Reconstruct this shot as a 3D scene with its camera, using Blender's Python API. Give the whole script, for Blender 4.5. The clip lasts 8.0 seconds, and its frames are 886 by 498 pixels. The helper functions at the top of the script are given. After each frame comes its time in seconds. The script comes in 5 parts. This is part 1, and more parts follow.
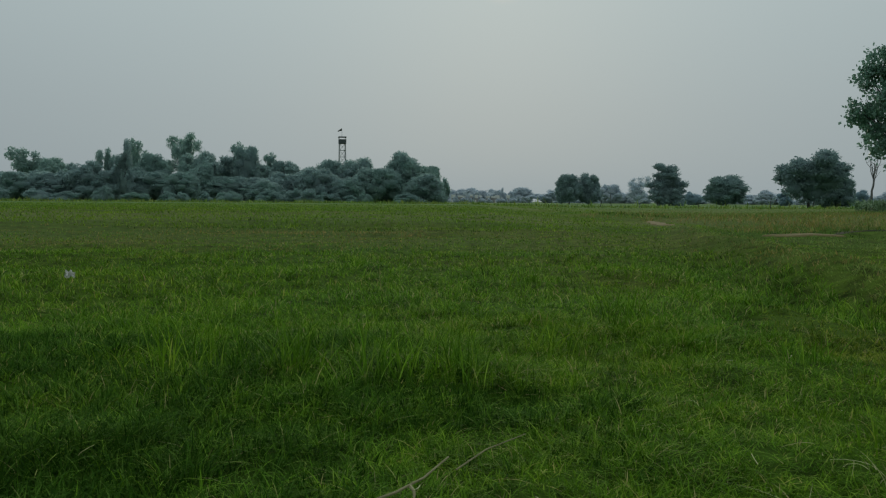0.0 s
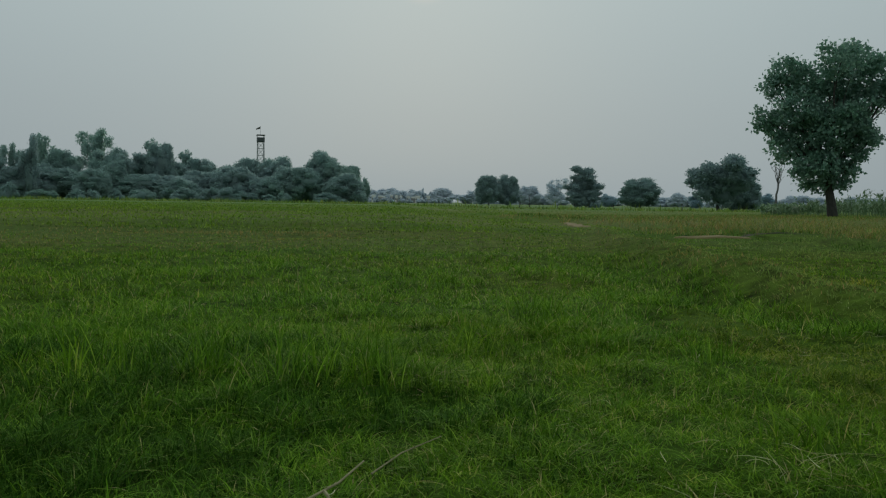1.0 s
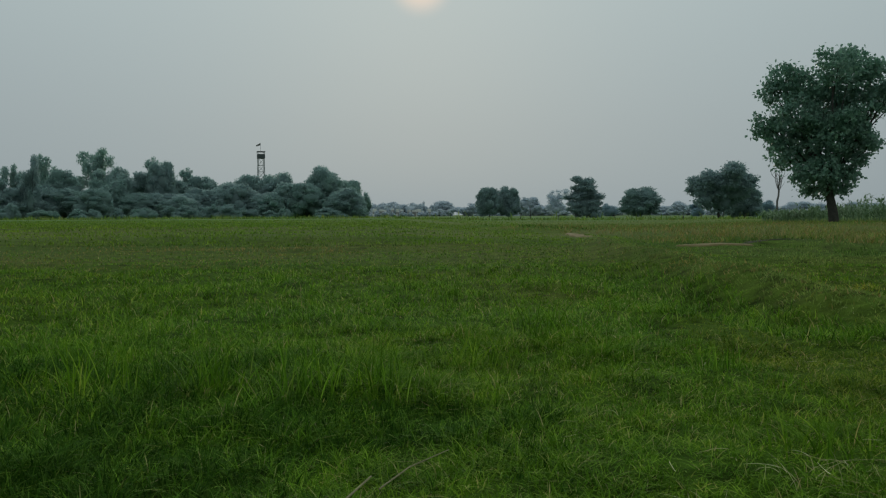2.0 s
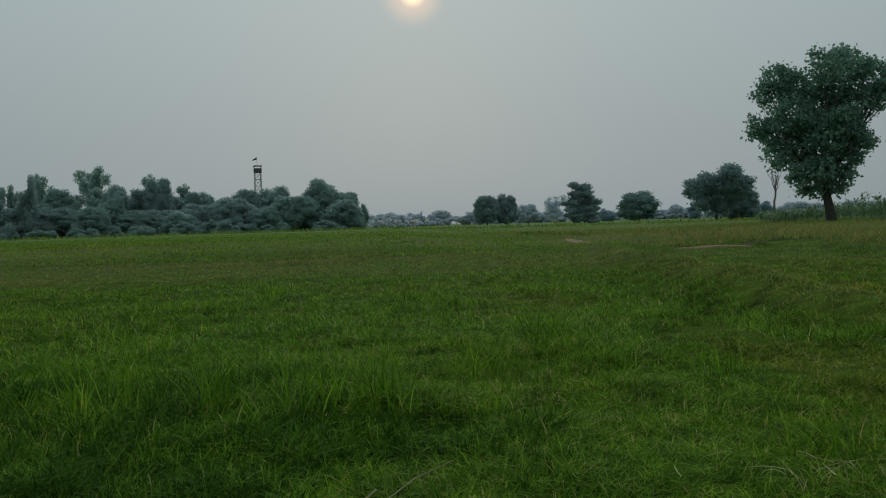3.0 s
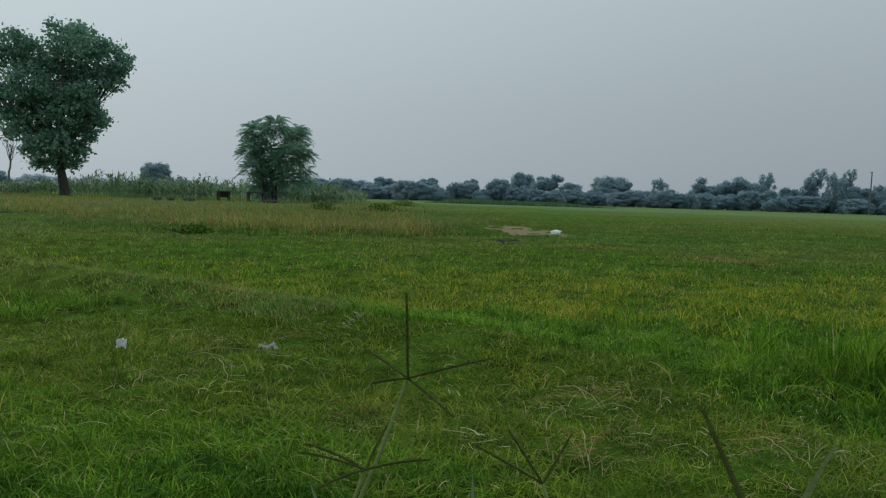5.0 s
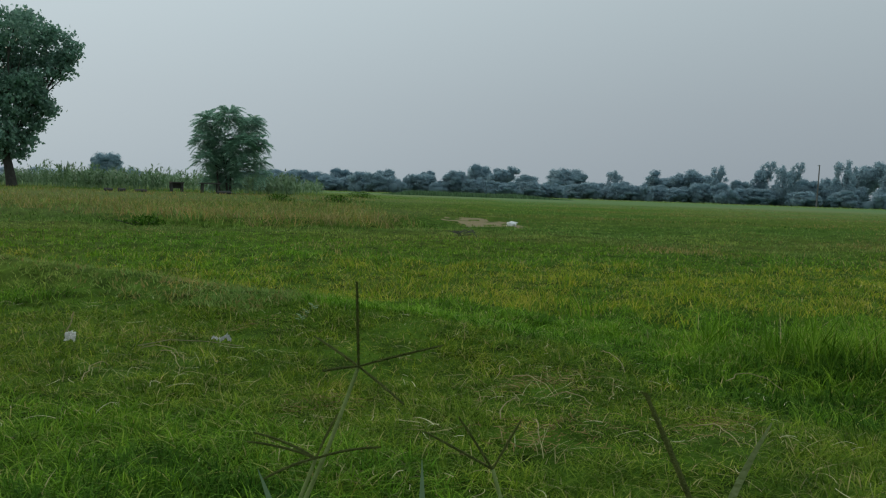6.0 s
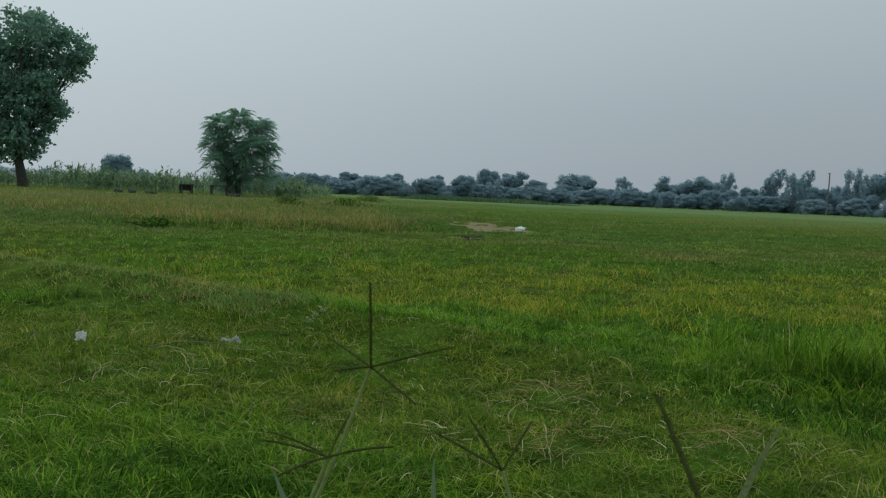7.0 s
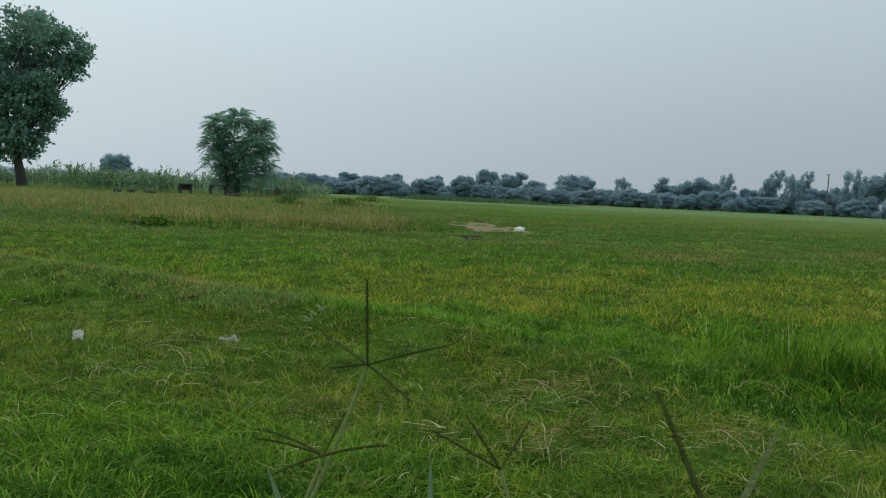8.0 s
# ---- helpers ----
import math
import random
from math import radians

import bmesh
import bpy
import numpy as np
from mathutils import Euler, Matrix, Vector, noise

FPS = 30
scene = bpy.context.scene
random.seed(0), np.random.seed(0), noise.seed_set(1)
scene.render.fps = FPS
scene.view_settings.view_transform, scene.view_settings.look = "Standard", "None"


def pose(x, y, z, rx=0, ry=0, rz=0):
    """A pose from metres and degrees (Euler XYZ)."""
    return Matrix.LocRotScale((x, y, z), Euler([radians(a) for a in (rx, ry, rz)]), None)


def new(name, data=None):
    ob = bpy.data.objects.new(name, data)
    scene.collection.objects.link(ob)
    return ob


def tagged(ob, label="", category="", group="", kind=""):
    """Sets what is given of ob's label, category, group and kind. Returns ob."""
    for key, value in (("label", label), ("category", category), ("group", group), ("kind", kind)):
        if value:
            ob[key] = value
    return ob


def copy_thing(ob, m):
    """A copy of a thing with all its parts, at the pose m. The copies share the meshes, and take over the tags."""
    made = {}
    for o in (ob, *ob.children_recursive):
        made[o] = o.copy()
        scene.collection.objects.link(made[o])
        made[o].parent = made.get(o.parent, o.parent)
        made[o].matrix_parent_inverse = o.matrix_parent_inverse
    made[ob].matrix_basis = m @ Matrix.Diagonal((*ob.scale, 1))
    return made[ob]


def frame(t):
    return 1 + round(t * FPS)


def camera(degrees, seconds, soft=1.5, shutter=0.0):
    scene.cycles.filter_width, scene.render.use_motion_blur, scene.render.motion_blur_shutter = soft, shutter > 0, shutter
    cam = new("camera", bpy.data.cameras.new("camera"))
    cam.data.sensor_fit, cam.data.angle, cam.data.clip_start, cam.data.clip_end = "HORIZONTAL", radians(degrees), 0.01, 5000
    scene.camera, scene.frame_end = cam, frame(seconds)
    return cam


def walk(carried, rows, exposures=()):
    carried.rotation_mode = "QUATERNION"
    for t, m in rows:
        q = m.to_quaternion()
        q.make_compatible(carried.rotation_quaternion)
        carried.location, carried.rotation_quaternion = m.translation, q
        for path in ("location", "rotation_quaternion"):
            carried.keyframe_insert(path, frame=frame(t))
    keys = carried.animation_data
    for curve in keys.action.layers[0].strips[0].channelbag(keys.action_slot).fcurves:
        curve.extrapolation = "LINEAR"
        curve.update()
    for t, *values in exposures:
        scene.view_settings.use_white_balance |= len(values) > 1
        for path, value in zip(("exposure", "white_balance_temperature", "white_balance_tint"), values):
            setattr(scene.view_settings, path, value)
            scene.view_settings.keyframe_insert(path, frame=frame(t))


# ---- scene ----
# ---------------------------------------------------------------- camera
cam = camera(54.8, 8.0, soft=1.2)
ROWS = [
    (0.0, -0.019, 0.0, 0.594, 5.41, -3.22, -0.44),
    (0.5, -0.017, 0.002, 0.597, 3.72, -3.2, -0.67),
    (1.0, -0.011, 0.002, 0.6, 0.06, -3.14, -0.91),
    (1.5, -0.014, 0.005, 0.598, 0.05, -2.68, -0.56),
    (3.0, -0.015, 0.008, 0.601, 0.09, -1.66, 1.72),
    (3.5, 0.021, -0.009, 0.598, -2.04, -1.24, 1.15),
    (3.8, 0.078, -0.01, 0.614, -10.27, -0.95, -0.4),
    (4.0, 0.112, -0.02, 0.609, -20.46, -1.01, -0.96),
    (4.2, 0.141, -0.05, 0.605, -30.36, -1.75, -1.2),
    (4.3, 0.152, -0.059, 0.606, -34.5, -2.15, -1.4),
    (4.5, 0.17, -0.071, 0.608, -40.76, -2.02, -1.69),
    (4.7, 0.182, -0.076, 0.604, -44.1, -1.9, -1.75),
    (5.0, 0.19, -0.079, 0.602, -47.99, -3.35, -1.79),
    (5.2, 0.191, -0.086, 0.6, -49.61, -3.4, -1.75),
    (6.5, 0.192, -0.084, 0.599, -51.01, -3.89, -1.95),
    (7.0, 0.183, -0.087, 0.598, -50.35, -3.53, -2.44),
    (7.5, 0.186, -0.085, 0.596, -50.36, -3.48, -2.58),
    (8.0, 0.191, -0.082, 0.594, -50.41, -3.51, -2.58),
]
EXPOSURES = [(0.0, 0.08, 6580, 6), (1.7, 0.08, 6580, 6), (3.0, -0.07, 6580, 7), (3.6, -0.1, 6560, 8), (4.0, -0.11, 6540, 9), (4.15, 0.03, 6530, 9), (4.3, 0.44, 6510, 10), (4.5, 0.41, 6500, 10), (4.7, 0.34, 6490, 10), (5.0, 0.53, 6480, 10), (6.5, 0.59, 6480, 10), (7.0, 0.59, 6480, 10), (8.0, 0.86, 6480, 10)]
walk(cam, [(t, pose(x, y, z, 0, 0, yaw) @ pose(0, 0, 0, pitch) @ pose(0, 0, 0, 0, roll) @ pose(0, 0, 0, 90)) for t, x, y, z, yaw, pitch, roll in ROWS], EXPOSURES)

# ---------------------------------------------------------------- light
SUN_AZ, SUN_EL = -1.6, 15.05
SUN_DIR = Vector((math.sin(radians(SUN_AZ)) * math.cos(radians(SUN_EL)), math.cos(radians(SUN_AZ)) * math.cos(radians(SUN_EL)), math.sin(radians(SUN_EL))))


def make_world():
    world = bpy.data.worlds.new("hazy_sky")
    scene.world = world
    world.use_nodes = True
    nt = world.node_tree
    nt.nodes.clear()
    N, L = nt.nodes.new, nt.links.new
    sky = N("ShaderNodeTexSky")
    sky.sky_type = "NISHITA"
    sky.sun_disc = False
    sky.sun_elevation, sky.sun_rotation = radians(SUN_EL), radians(SUN_AZ)
    sky.air_density, sky.dust_density, sky.ozone_density = 1.0, 4.0, 1.0
    dim = N("ShaderNodeMix")
    dim.data_type, dim.blend_type = "RGBA", "MULTIPLY"
    dim.inputs[0].default_value = 1.0
    dim.inputs[7].default_value = (0.009, 0.009, 0.009, 1)
    L(sky.outputs[0], dim.inputs[6])
    coord = N("ShaderNodeTexCoord")
    sep = N("ShaderNodeSeparateXYZ")
    L(coord.outputs["Generated"], sep.inputs[0])
    ramp = N("ShaderNodeValToRGB")
    e = ramp.color_ramp.elements
    e[0].position, e[0].color = 0.0, (0.204, 0.238, 0.267, 1)
    e[1].position, e[1].color = 0.35, (0.348, 0.414, 0.436, 1)
    mid = e.new(0.10)
    mid.color = (0.238, 0.277, 0.304, 1)
    end = e.new(1.0)
    end.color = (0.52, 0.61, 0.65, 1)
    L(sep.outputs[2], ramp.inputs[0])
    mix = N("ShaderNodeMix")
    mix.data_type = "RGBA"
    mix.inputs[0].default_value = 0.9
    L(dim.outputs[2], mix.inputs[6])
    L(ramp.outputs[0], mix.inputs[7])
    # the hazy sun's disc and the glow round it
    dot = N("ShaderNodeVectorMath")
    dot.operation = "DOT_PRODUCT"
    dot.inputs[1].default_value = SUN_DIR
    norm = N("ShaderNodeVectorMath")
    norm.operation = "NORMALIZE"
    L(coord.outputs["Generated"], norm.inputs[0])
    L(norm.outputs[0], dot.inputs[0])
    ang = N("ShaderNodeMath")
    ang.operation = "ARCCOSINE"
    L(dot.outputs["Value"], ang.inputs[0])
    disc = N("ShaderNodeMapRange")
    disc.interpolation_type = "SMOOTHSTEP"
    for i, v in enumerate((radians(0.1), radians(1.05), 1.0, 0.0)):
        disc.inputs[i + 1].default_value = v
    L(ang.outputs[0], disc.inputs[0])
    glow = N("ShaderNodeMapRange")
    glow.interpolation_type = "SMOOTHERSTEP"
    for i, v in enumerate((0.0, radians(95), 1.0, 0.0)):
        glow.inputs[i + 1].default_value = v
    L(ang.outputs[0], glow.inputs[0])
    dcol = N("ShaderNodeMix")
    dcol.data_type, dcol.blend_type = "RGBA", "ADD"
    L(disc.outputs[0], dcol.inputs[0])
    dcol.inputs[7].default_value = (0.9, 0.62, 0.28, 1)
    gcol = N("ShaderNodeMix")
    gcol.data_type, gcol.blend_type = "RGBA", "ADD"
    L(glow.outputs[0], gcol.inputs[0])
    L(mix.outputs[2], gcol.inputs[6])
    gcol.inputs[7].default_value = (0.113, 0.131, 0.134, 1)
    halo = N("ShaderNodeMapRange")
    halo.interpolation_type = "SMOOTHERSTEP"
    for i, v in enumerate((radians(0.4), radians(2.6), 1.0, 0.0)):
        halo.inputs[i + 1].default_value = v
    L(ang.outputs[0], halo.inputs[0])
    hcol = N("ShaderNodeMix")
    hcol.data_type, hcol.blend_type = "RGBA", "ADD"
    L(halo.outputs[0], hcol.inputs[0])
    L(gcol.outputs[2], hcol.inputs[6])
    hcol.inputs[7].default_value = (0.30, 0.13, 0.04, 1)
    L(hcol.outputs[2], dcol.inputs[6])
    bg = N("ShaderNodeBackground")
    L(dcol.outputs[2], bg.inputs[0])
    out = N("ShaderNodeOutputWorld")
    L(bg.outputs[0], out.inputs[0])


make_world()
sun_data = bpy.data.lights.new("sun", "SUN")
sun_data.energy, sun_data.angle, sun_data.color = 0.4, radians(10), (1.0, 0.86, 0.68)
sun = new("sun", sun_data)
sun.matrix_world = Matrix.Translation((0, 0, 60)) @ SUN_DIR.to_track_quat("Z", "Y").to_matrix().to_4x4()


# ---------------------------------------------------------------- materials
def material(name):
    m = bpy.data.materials.new(name)
    m.use_nodes = True
    m.node_tree.nodes.clear()
    return m, m.node_tree.nodes.new, m.node_tree.links.new


def ramp_node(N, stops):
    r = N("ShaderNodeValToRGB")
    e = r.color_ramp.elements
    e[0].position, e[0].color = stops[0][0], (*stops[0][1], 1)
    e[1].position, e[1].color = stops[-1][0], (*stops[-1][1], 1)
    for p, c in stops[1:-1]:
        e.new(p).color = (*c, 1)
    return r


def noise_node(N, L, scale, detail=3.0, rough=0.55, coord=None):
    n = N("ShaderNodeTexNoise")
    n.inputs["Scale"].default_value, n.inputs["Detail"].default_value, n.inputs["Roughness"].default_value = scale, detail, rough
    if coord is not None:
        L(coord, n.inputs["Vector"])
    return n


def leaf_material(name, stops, patch=0.6, through_light=0.3, rough=0.55, gloss=0.25, patch_tint=(0.8, 1.0, 0.75), patch_amount=0.5, tuft=0.0):
    """Leaves and blades: a colour for each one, with wider patches of another tint."""
    m, N, L = material(name)
    geo = N("ShaderNodeNewGeometry")
    ramp = ramp_node(N, stops)
    L(geo.outputs["Random Per Island"], ramp.inputs[0])
    n = noise_node(N, L, patch, 4.0, 0.6, geo.outputs["Position"])
    mr = N("ShaderNodeMapRange")
    for i, v in enumerate((0.35, 0.65, 0.0, patch_amount)):
        mr.inputs[i + 1].default_value = v
    L(n.outputs[0], mr.inputs[0])
    mix = N("ShaderNodeMix")
    mix.data_type, mix.blend_type = "RGBA", "MULTIPLY"
    L(mr.outputs[0], mix.inputs[0])
    L(ramp.outputs[0], mix.inputs[6])
    mix.inputs[7].default_value = (*patch_tint, 1)
    if tuft:
        # young and old tufts, a hand's width across
        fine = noise_node(N, L, tuft, 3.0, 0.65, geo.outputs["Position"])
        fr = ramp_node(N, [(0.3, (0.5, 0.6, 0.6)), (0.5, (1.0, 1.0, 1.0)), (0.7, (1.4, 1.28, 1.0))])
        L(fine.outputs[0], fr.inputs[0])
        mix2 = N("ShaderNodeMix")
        mix2.data_type, mix2.blend_type = "RGBA", "MULTIPLY"
        mix2.inputs[0].default_value = 1.0
        L(mix.outputs[2], mix2.inputs[6])
        L(fr.outputs[0], mix2.inputs[7])
        mix = mix2
    bsdf = N("ShaderNodeBsdfPrincipled")
    L(mix.outputs[2], bsdf.inputs["Base Color"])
    bsdf.inputs["Roughness"].default_value = rough
    bsdf.inputs["Specular IOR Level"].default_value = gloss
    tr = N("ShaderNodeBsdfTranslucent")
    L(mix.outputs[2], tr.inputs[0])
    ms = N("ShaderNodeMixShader")
    ms.inputs[0].default_value = through_light
    L(bsdf.outputs[0], ms.inputs[1])
    L(tr.outputs[0], ms.inputs[2])
    out = N("ShaderNodeOutputMaterial")
    L(ms.outputs[0], out.inputs[0])
    return m


def plain_material(name, stops, scale=8.0, rough=0.8, metal=0.0, bump=0.3, gloss=0.3):
    """A rough surface whose colour and relief vary at two scales."""
    m, N, L = material(name)
    co = N("ShaderNodeTexCoord")
    a = noise_node(N, L, scale, 5.0, 0.6, co.outputs["Object"])
    b = noise_node(N, L, scale * 7, 3.0, 0.6, co.outputs["Object"])
    mx = N("ShaderNodeMath")
    mx.operation = "MULTIPLY_ADD"
    L(b.outputs[0], mx.inputs[0])
    mx.inputs[1].default_value = 0.35
    L(a.outputs[0], mx.inputs[2])
    ramp = ramp_node(N, stops)
    L(mx.outputs[0], ramp.inputs[0])
    bsdf = N("ShaderNodeBsdfPrincipled")
    L(ramp.outputs[0], bsdf.inputs["Base Color"])
    bsdf.inputs["Roughness"].default_value, bsdf.inputs["Metallic"].default_value = rough, metal
    bsdf.inputs["Specular IOR Level"].default_value = gloss
    bp = N("ShaderNodeBump")
    bp.inputs["Strength"].default_value = bump
    bp.inputs["Distance"].default_value = 0.02
    L(b.outputs[0], bp.inputs["Height"])
    L(bp.outputs[0], bsdf.inputs["Normal"])
    out = N("ShaderNodeOutputMaterial")
    L(bsdf.outputs[0], out.inputs[0])
    return m


def ground_material():
    m, N, L = material("meadow_soil_and_turf")
    co = N("ShaderNodeTexCoord")
    big = noise_node(N, L, 0.11, 4.0, 0.6, co.outputs["Object"])
    ramp = ramp_node(N, [(0.3, (0.055, 0.135, 0.014)), (0.45, (0.08, 0.165, 0.018)), (0.57, (0.115, 0.17, 0.026)), (0.7, (0.075, 0.155, 0.016))])
    L(big.outputs[0], ramp.inputs[0])
    fine = noise_node(N, L, 5.0, 6.0, 0.7, co.outputs["Object"])
    framp = ramp_node(N, [(0.32, (0.14, 0.13, 0.12)), (0.68, (1.05, 1.0, 0.95))])
    L(fine.outputs[0], framp.inputs[0])
    mul = N("ShaderNodeMix")
    mul.data_type, mul.blend_type = "RGBA", "MULTIPLY"
    L(ramp.outputs[0], mul.inputs[6])
    L(framp.outputs[0], mul.inputs[7])
    # dark mottles for soil and shaded gaps between blades fade out with distance
    far = N("ShaderNodeVectorMath")
    far.operation = "LENGTH"
    L(co.outputs["Object"], far.inputs[0])
    close = N("ShaderNodeMapRange")
    for i, v in enumerate((15.0, 50.0, 1.0, 0.25)):
        close.inputs[i + 1].default_value = v
    L(far.outputs["Value"], close.inputs[0])
    L(close.outputs[0], mul.inputs[0])
    # long plots of differing growth, further off, paled to stand in for haze
    wide = N("ShaderNodeMapping")
    wide.inputs["Scale"].default_value = (0.012, 0.05, 1)
    wide.inputs["Rotation"].default_value = (0, 0, radians(35))
    L(co.outputs["Object"], wide.inputs[0])
    plots = noise_node(N, L, 1.0, 2.0, 0.5, wide.outputs[0])
    pr = N("ShaderNodeMapRange")
    for i, v in enumerate((0.45, 0.6, 0.0, 0.5)):
        pr.inputs[i + 1].default_value = v
    L(plots.outputs[0], pr.inputs[0])
    mix = N("ShaderNodeMix")
    mix.data_type = "RGBA"
    L(pr.outputs[0], mix.inputs[0])
    # distance haze painted in: the ground turns paler and greyer further out
    far_haze = N("ShaderNodeMapRange")
    for i, v in enumerate((45.0, 90.0, 0.0, 0.8)):
        far_haze.inputs[i + 1].default_value = v
    L(far.outputs["Value"], far_haze.inputs[0])
    hazed = N("ShaderNodeMix")
    hazed.data_type = "RGBA"
    L(far_haze.outputs[0], hazed.inputs[0])
    L(mul.outputs[2], hazed.inputs[6])
    hazed.inputs[7].default_value = (0.135, 0.225, 0.095, 1)
    L(hazed.outputs[2], mix.inputs[6])
    mix.inputs[7].default_value = (0.19, 0.20, 0.09, 1)
    bsdf = N("ShaderNodeBsdfPrincipled")
    L(mix.outputs[2], bsdf.inputs["Base Color"])
    bsdf.inputs["Roughness"].default_value = 0.95
    bsdf.inputs["Specular IOR Level"].default_value = 0.02
    bp = N("ShaderNodeBump")
    bp.inputs["Strength"].default_value, bp.inputs["Distance"].default_value = 0.6, 0.05
    L(fine.outputs[0], bp.inputs["Height"])
    L(bp.outputs[0], bsdf.inputs["Normal"])
    out = N("ShaderNodeOutputMaterial")
    L(bsdf.outputs[0], out.inputs[0])
    return m


M_GROUND = ground_material()
M_SHORT = leaf_material("short_turf_blades", [(0.0, (0.05, 0.115, 0.010)), (0.5, (0.135, 0.245, 0.022)), (0.88, (0.25, 0.35, 0.045)), (0.94, (0.34, 0.34, 0.11)), (1.0, (0.46, 0.41, 0.21))], 0.9, 0.25, 0.6, 0.03, (1.15, 0.9, 0.8), 0.6, 6.0)
M_TALL = leaf_material("tall_grass_blades", [(0.0, (0.048, 0.135, 0.010)), (0.55, (0.128, 0.295, 0.021)), (0.92, (0.24, 0.42, 0.05)), (0.965, (0.34, 0.39, 0.11)), (1.0, (0.47, 0.45, 0.22))], 0.45, 0.25, 0.6, 0.03, (1.2, 0.92, 0.8), 0.7, 5.0)
M_YELLOW = leaf_material("yellowing_grass_blades", [(0.0, (0.11, 0.23, 0.014)), (0.4, (0.26, 0.33, 0.026)), (0.75, (0.44, 0.40, 0.05)), (1.0, (0.60, 0.49, 0.13))], 1.3, 0.3, 0.6, 0.03, (0.7, 0.95, 0.6), 0.5, 4.0)
# meadow green greyed and blued to stand in for distance haze
M_HAZED_MEADOW = leaf_material("hazed_meadow_blades", [(0.0, (0.115, 0.23, 0.05)), (0.6, (0.185, 0.315, 0.072)), (1.0, (0.28, 0.38, 0.12))], 0.12, 0.3, 0.7, 0.03, (1.3, 0.92, 0.9), 0.7, 0.7)
M_BROWN = leaf_material("seeding_grass_blades", [(0.0, (0.16, 0.20, 0.035)), (0.4, (0.29, 0.25, 0.075)), (0.75, (0.41, 0.28, 0.12)), (1.0, (0.47, 0.33, 0.17))], 0.3, 0.3, 0.7, 0.08, (0.6, 0.95, 0.7), 0.6, 1.5)
M_YOUNG = leaf_material("young_crop_blades", [(0.0, (0.105, 0.215, 0.02)), (0.6, (0.185, 0.335, 0.04)), (1.0, (0.26, 0.40, 0.07))], 0.15, 0.3, 0.6, 0.03, (1.1, 0.9, 0.8), 0.6, 0.8)
# dark green that imitates shade among the grass; it also colours the shrubs
M_SHADE_AND_SHRUB = leaf_material("shade_and_shrub_blades", [(0.0, (0.022, 0.06, 0.008)), (0.7, (0.06, 0.145, 0.015)), (1.0, (0.14, 0.24, 0.04))], 0.8, 0.15, 0.6, 0.02)
M_DEAD = leaf_material("dead_brown_grass", [(0.0, (0.10, 0.055, 0.02)), (0.5, (0.22, 0.13, 0.05)), (0.9, (0.34, 0.23, 0.10)), (1.0, (0.46, 0.36, 0.18))], 2.0, 0.1, 0.7, 0.1)
M_STRAW = leaf_material("dry_straw", [(0.0, (0.24, 0.16, 0.06)), (0.35, (0.38, 0.32, 0.14)), (0.75, (0.54, 0.49, 0.26)), (1.0, (0.68, 0.63, 0.41))], 2.0, 0.15, 0.6, 0.2)
M_SEED = leaf_material("ripe_seed_husks", [(0.0, (0.20, 0.20, 0.05)), (0.6, (0.42, 0.36, 0.10)), (1.0, (0.60, 0.52, 0.24))], 1.2, 0.2, 0.6, 0.1, (0.6, 0.8, 0.6), 0.6)
M_WEED = leaf_material("tall_weed_leaves", [(0.0, (0.12, 0.20, 0.11)), (0.7, (0.19, 0.28, 0.155)), (1.0, (0.27, 0.355, 0.21))], 0.3, 0.3, 0.5, 0.3)
M_CROP = leaf_material("dark_crop_leaves", [(0.0, (0.06, 0.12, 0.06)), (1.0, (0.12, 0.20, 0.10))], 0.3, 0.3, 0.6, 0.2)
M_FIG = leaf_material("glossy_fig_leaves", [(0.0, (0.14, 0.25, 0.205)), (0.7, (0.21, 0.35, 0.28)), (1.0, (0.31, 0.46, 0.36))], 0.8, 0.55, 0.35, 0.5)
M_PINNATE = leaf_material("pinnate_leaflets", [(0.0, (0.19, 0.33, 0.26)), (0.7, (0.28, 0.45, 0.35)), (1.0, (0.38, 0.54, 0.43))], 0.8, 0.45, 0.4, 0.45)
# distance haze is painted into these four leaf colours, paler and bluer with range
M_WOOD_LEAF = leaf_material("hazed_woodland_leaves", [(0.0, (0.33, 0.43, 0.45)), (0.6, (0.36, 0.475, 0.475)), (1.0, (0.41, 0.53, 0.50))], 0.06, 0.7, 0.9, 0.1)
M_LONE_LEAF = leaf_material("hazed_field_tree_leaves", [(0.0, (0.25, 0.33, 0.355)), (0.6, (0.275, 0.37, 0.385)), (1.0, (0.315, 0.415, 0.41))], 0.06, 0.5, 0.9, 0.1)
M_FAR_LEAF = leaf_material("hazed_far_leaves", [(0.0, (0.335, 0.455, 0.505)), (1.0, (0.36, 0.485, 0.53))], 0.03, 0.72, 0.9, 0.15, (0.85, 0.9, 0.95))
M_DISTANT_LEAF = leaf_material("hazed_distant_leaves", [(0.0, (0.55, 0.62, 0.67)), (1.0, (0.62, 0.69, 0.73))], 0.02, 0.5, 0.9, 0.1, (0.9, 0.95, 1.0))
M_BARK = plain_material("furrowed_bark", [(0.3, (0.028, 0.028, 0.025)), (0.8, (0.07, 0.068, 0.06))], 6.0, 0.9, 0.0, 0.8, 0.1)
M_PALE_BARK = plain_material("bleached_bark", [(0.3, (0.085, 0.085, 0.085)), (0.8, (0.15, 0.145, 0.14))], 3.0, 0.9)
M_DARKWOOD = plain_material("weathered_dark_timber", [(0.3, (0.03, 0.03, 0.03)), (0.9, (0.075, 0.072, 0.068))], 5.0, 0.8)
